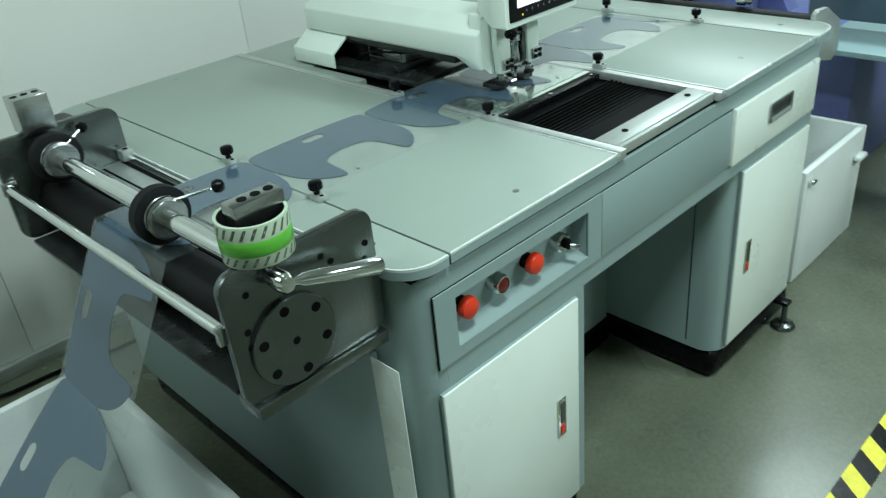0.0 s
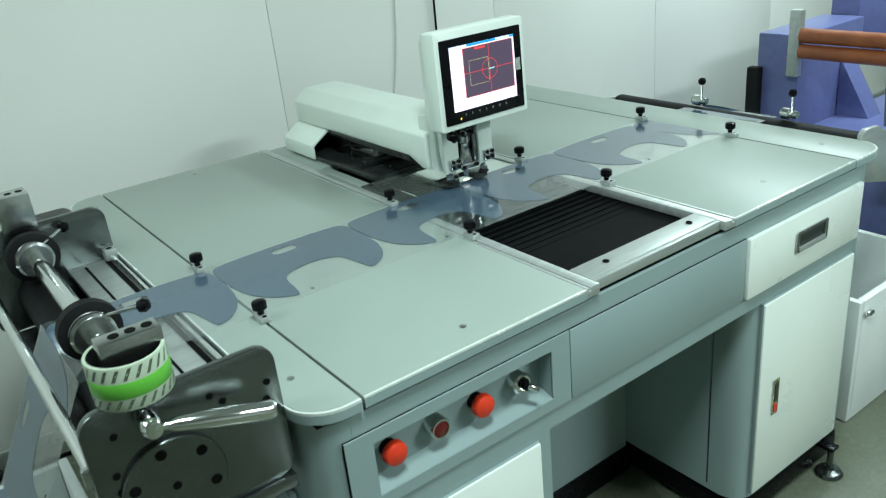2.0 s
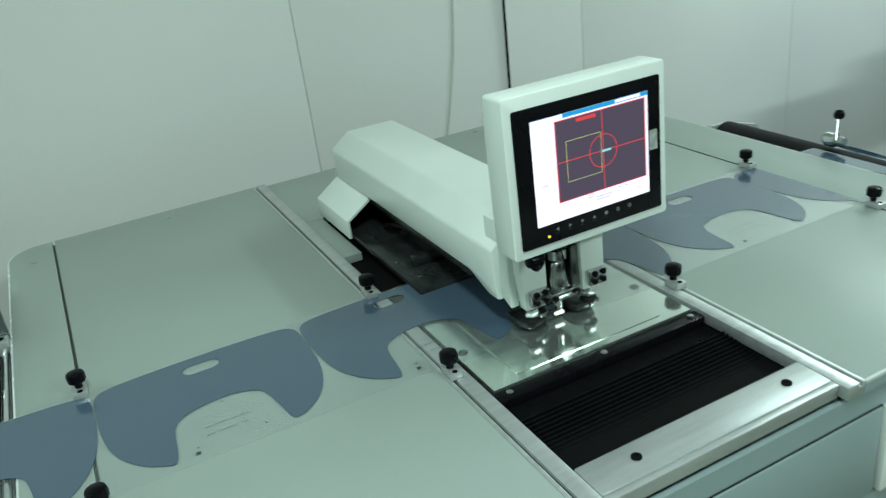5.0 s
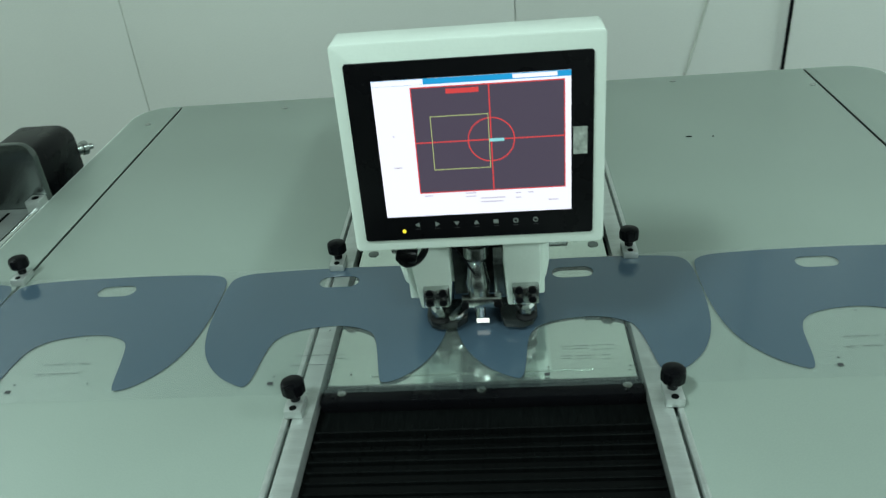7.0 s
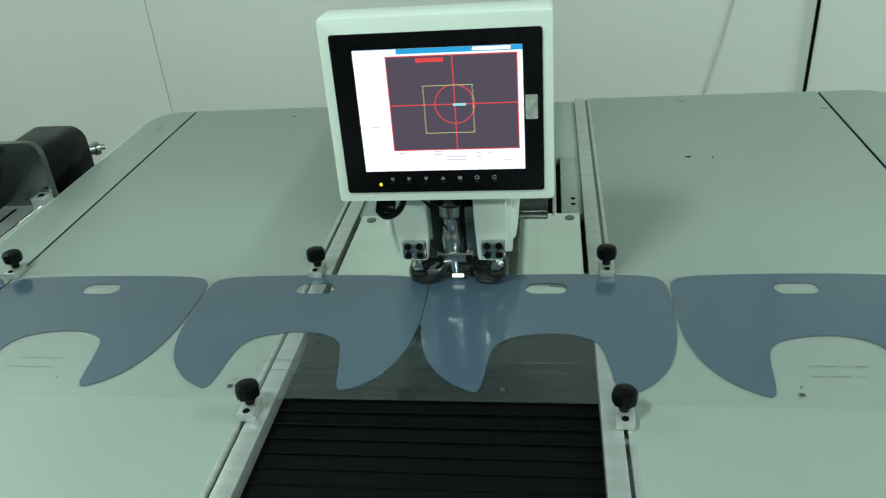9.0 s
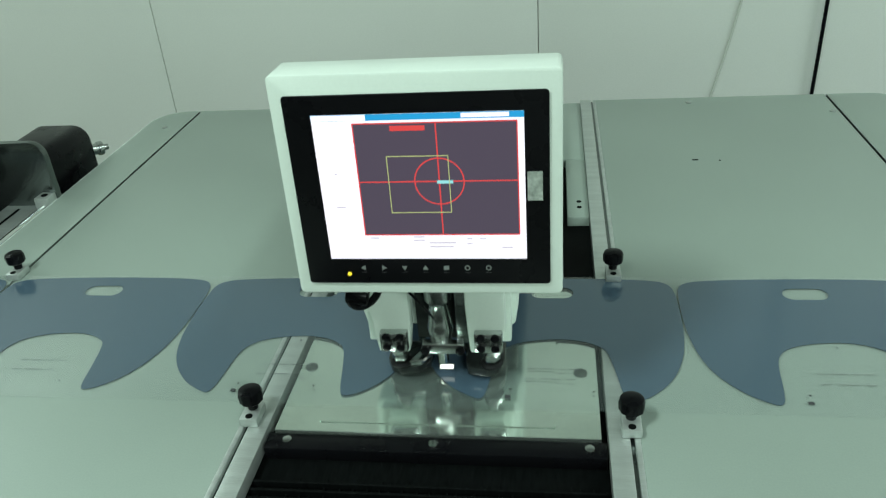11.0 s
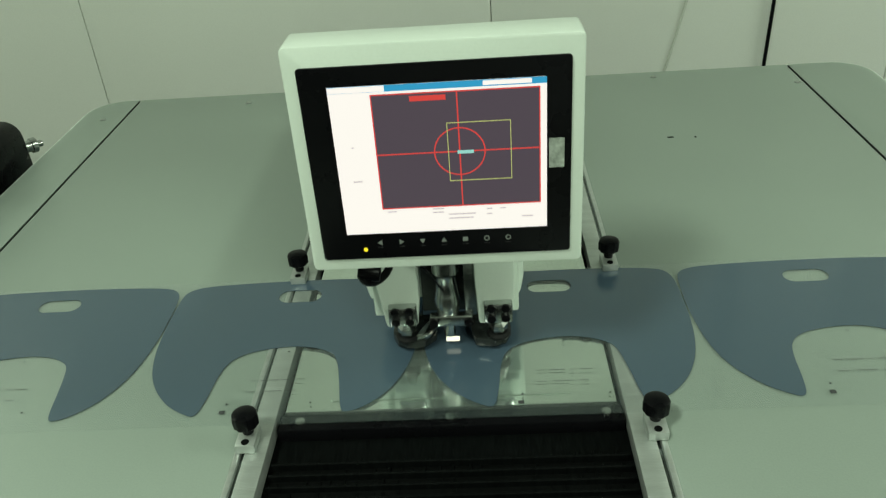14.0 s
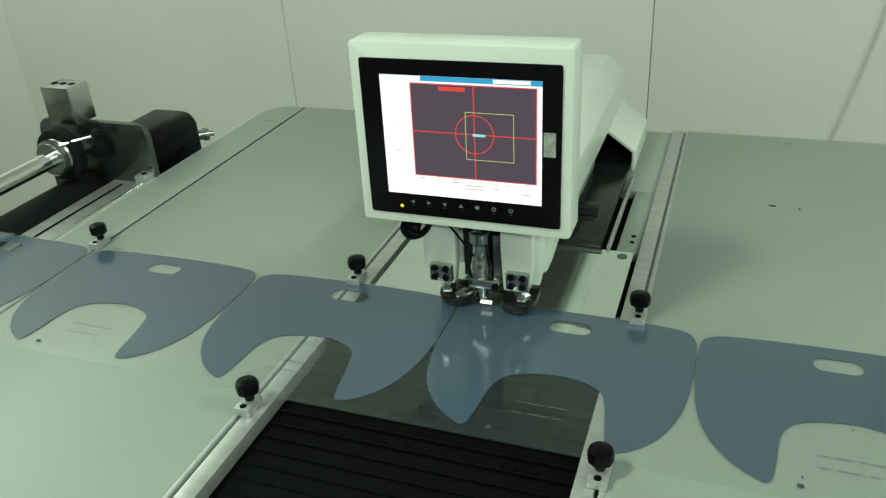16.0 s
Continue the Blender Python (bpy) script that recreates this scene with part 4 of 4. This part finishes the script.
drape = prism([(1.918, 0.80), (1.920, 0.845), (1.932, 0.868), (1.952, 0.866), (1.952, 0.8645), (1.933, 0.8655), (1.9225, 0.844), (1.9205, 0.80), (1.95, 0.60), (1.9475, 0.60)], -0.62, 0.12, "y")
single("plastic_drape", drape, PANELM, "blue-grey plastic sheet draped over the brown rollers", "plastic sheet")
part("cable_duct", box(1.930, 1.969, 0.615, 0.665, FZ, 0.76, 0.006), RUBBER, blue, "black cable duct beside the frame")

# ---- movement ----
SHIFT = [(0.0, 0.70), (0.2, 0.51), (0.5, 0.20), (0.7, 0.05), (0.82, 0), (1.5, 0), (3.05, 0), (3.2, 0.08), (3.4, 0.24), (3.6, 0.44), (3.8, 0.63), (4.0, 0.80), (4.2, 0.94), (4.4, 1), (5.3, 1), (6.55, 1), (6.7, 0.86), (6.8, 0.74), (7.0, 0.56), (7.2, 0.38),
         (7.5, 0.09), (7.7, 0), (8.8, 0), (10.02, 0), (10.2, 0.14), (10.4, 0.30), (10.6, 0.48), (10.8, 0.64), (11.0, 0.79), (11.2, 0.94), (11.4, 1), (12.2, 1), (13.52, 1), (13.7, 0.86), (14.0, 0.54),
         (14.2, 0.38), (14.5, 0.09), (14.7, 0), (15.4, 0), (16.0, 0)]
STEPS = [1.64, 5.10, 8.60, 12.07, 15.57]
EASE = [(0.0, 0.0), (0.07, 0.12), (0.14, 0.42), (0.21, 0.75), (0.28, 0.95), (0.34, 1.0)]
REST = [0.06, 0.03, 0.0, 0.0, 0.0, 0.0]  # where the feed comes to rest, in panels off the mark
TRAVEL = 0.238


def edge_point(k):
    """Boundary k of the strip: along the table top, down into the bins at both ends."""
    if 0 <= k <= 6:
        return Vector((-0.7738 + PITCH * k, 0, H + 0.0013))
    if k < 0:
        near = {-1: (-0.912, 0.572), -2: (-1.14, 0.37), -3: (-1.24, 0.10)}
        if k in near:
            return Vector((near[k][0], 0, near[k][1]))
        return Vector((-1.24 + (0.28 if k % 2 == 0 else 0.0), 0, 0.10 - 0.012 * (-3 - k)))
    near = {7: (1.165, 0.56), 8: (1.20, 0.25), 9: (1.46, 0.12)}
    if k in near:
        return Vector((near[k][0], 0, near[k][1]))
    return Vector((1.16 + (0.30 if k % 2 else 0.0), 0, 0.12 - 0.011 * (k - 9)))


def on_path(s):
    k = math.floor(s)
    return edge_point(k).lerp(edge_point(k + 1), s - k)


def strip_pose(s):
    a, b = on_path(s), on_path(s + 1)
    d = b - a
    return Matrix.Translation((a + b) / 2) @ Euler((0, -math.atan2(d.z, d.x), 0)).to_matrix().to_4x4()


SEARCH = [(0.0, -0.03, -0.001), (6.9, -0.03, -0.001), (7.8, 0.011, -0.004), (8.6, 0.011, -0.004), (9.2, -0.013, -0.006), (9.7, -0.013, -0.006), (12.2, -0.022, 0.0), (12.6, -0.022, 0.0), (12.9, 0.017, 0.0), (16.0, 0.017, -0.002)]


def motions():
    walk(head, [(t, pose(0, -TRAVEL * f, 0)) for t, f in SHIFT])
    walk(search, [(t, pose(x, 0, z)) for t, x, z in SEARCH])
    for k, ob in enumerate(slats):
        g = (k + 1) / NB
        walk(ob, [(t, pose(0, -0.252 + 0.034 + (0.146 + 0.252 - 0.034 - TRAVEL * f) * g, 0)) for t, f in SHIFT])
    for i, seg in pieces:
        rows = [(0.0, strip_pose(i + REST[0]))]
        for n, t0 in enumerate(STEPS):
            rows += [(t0 + dt, strip_pose(i - n - f + (1 - f) * REST[n] + f * REST[n + 1])) for dt, f in EASE]
        rows.append((16.0, strip_pose(i - len(STEPS))))
        walk(seg, rows)


motions()
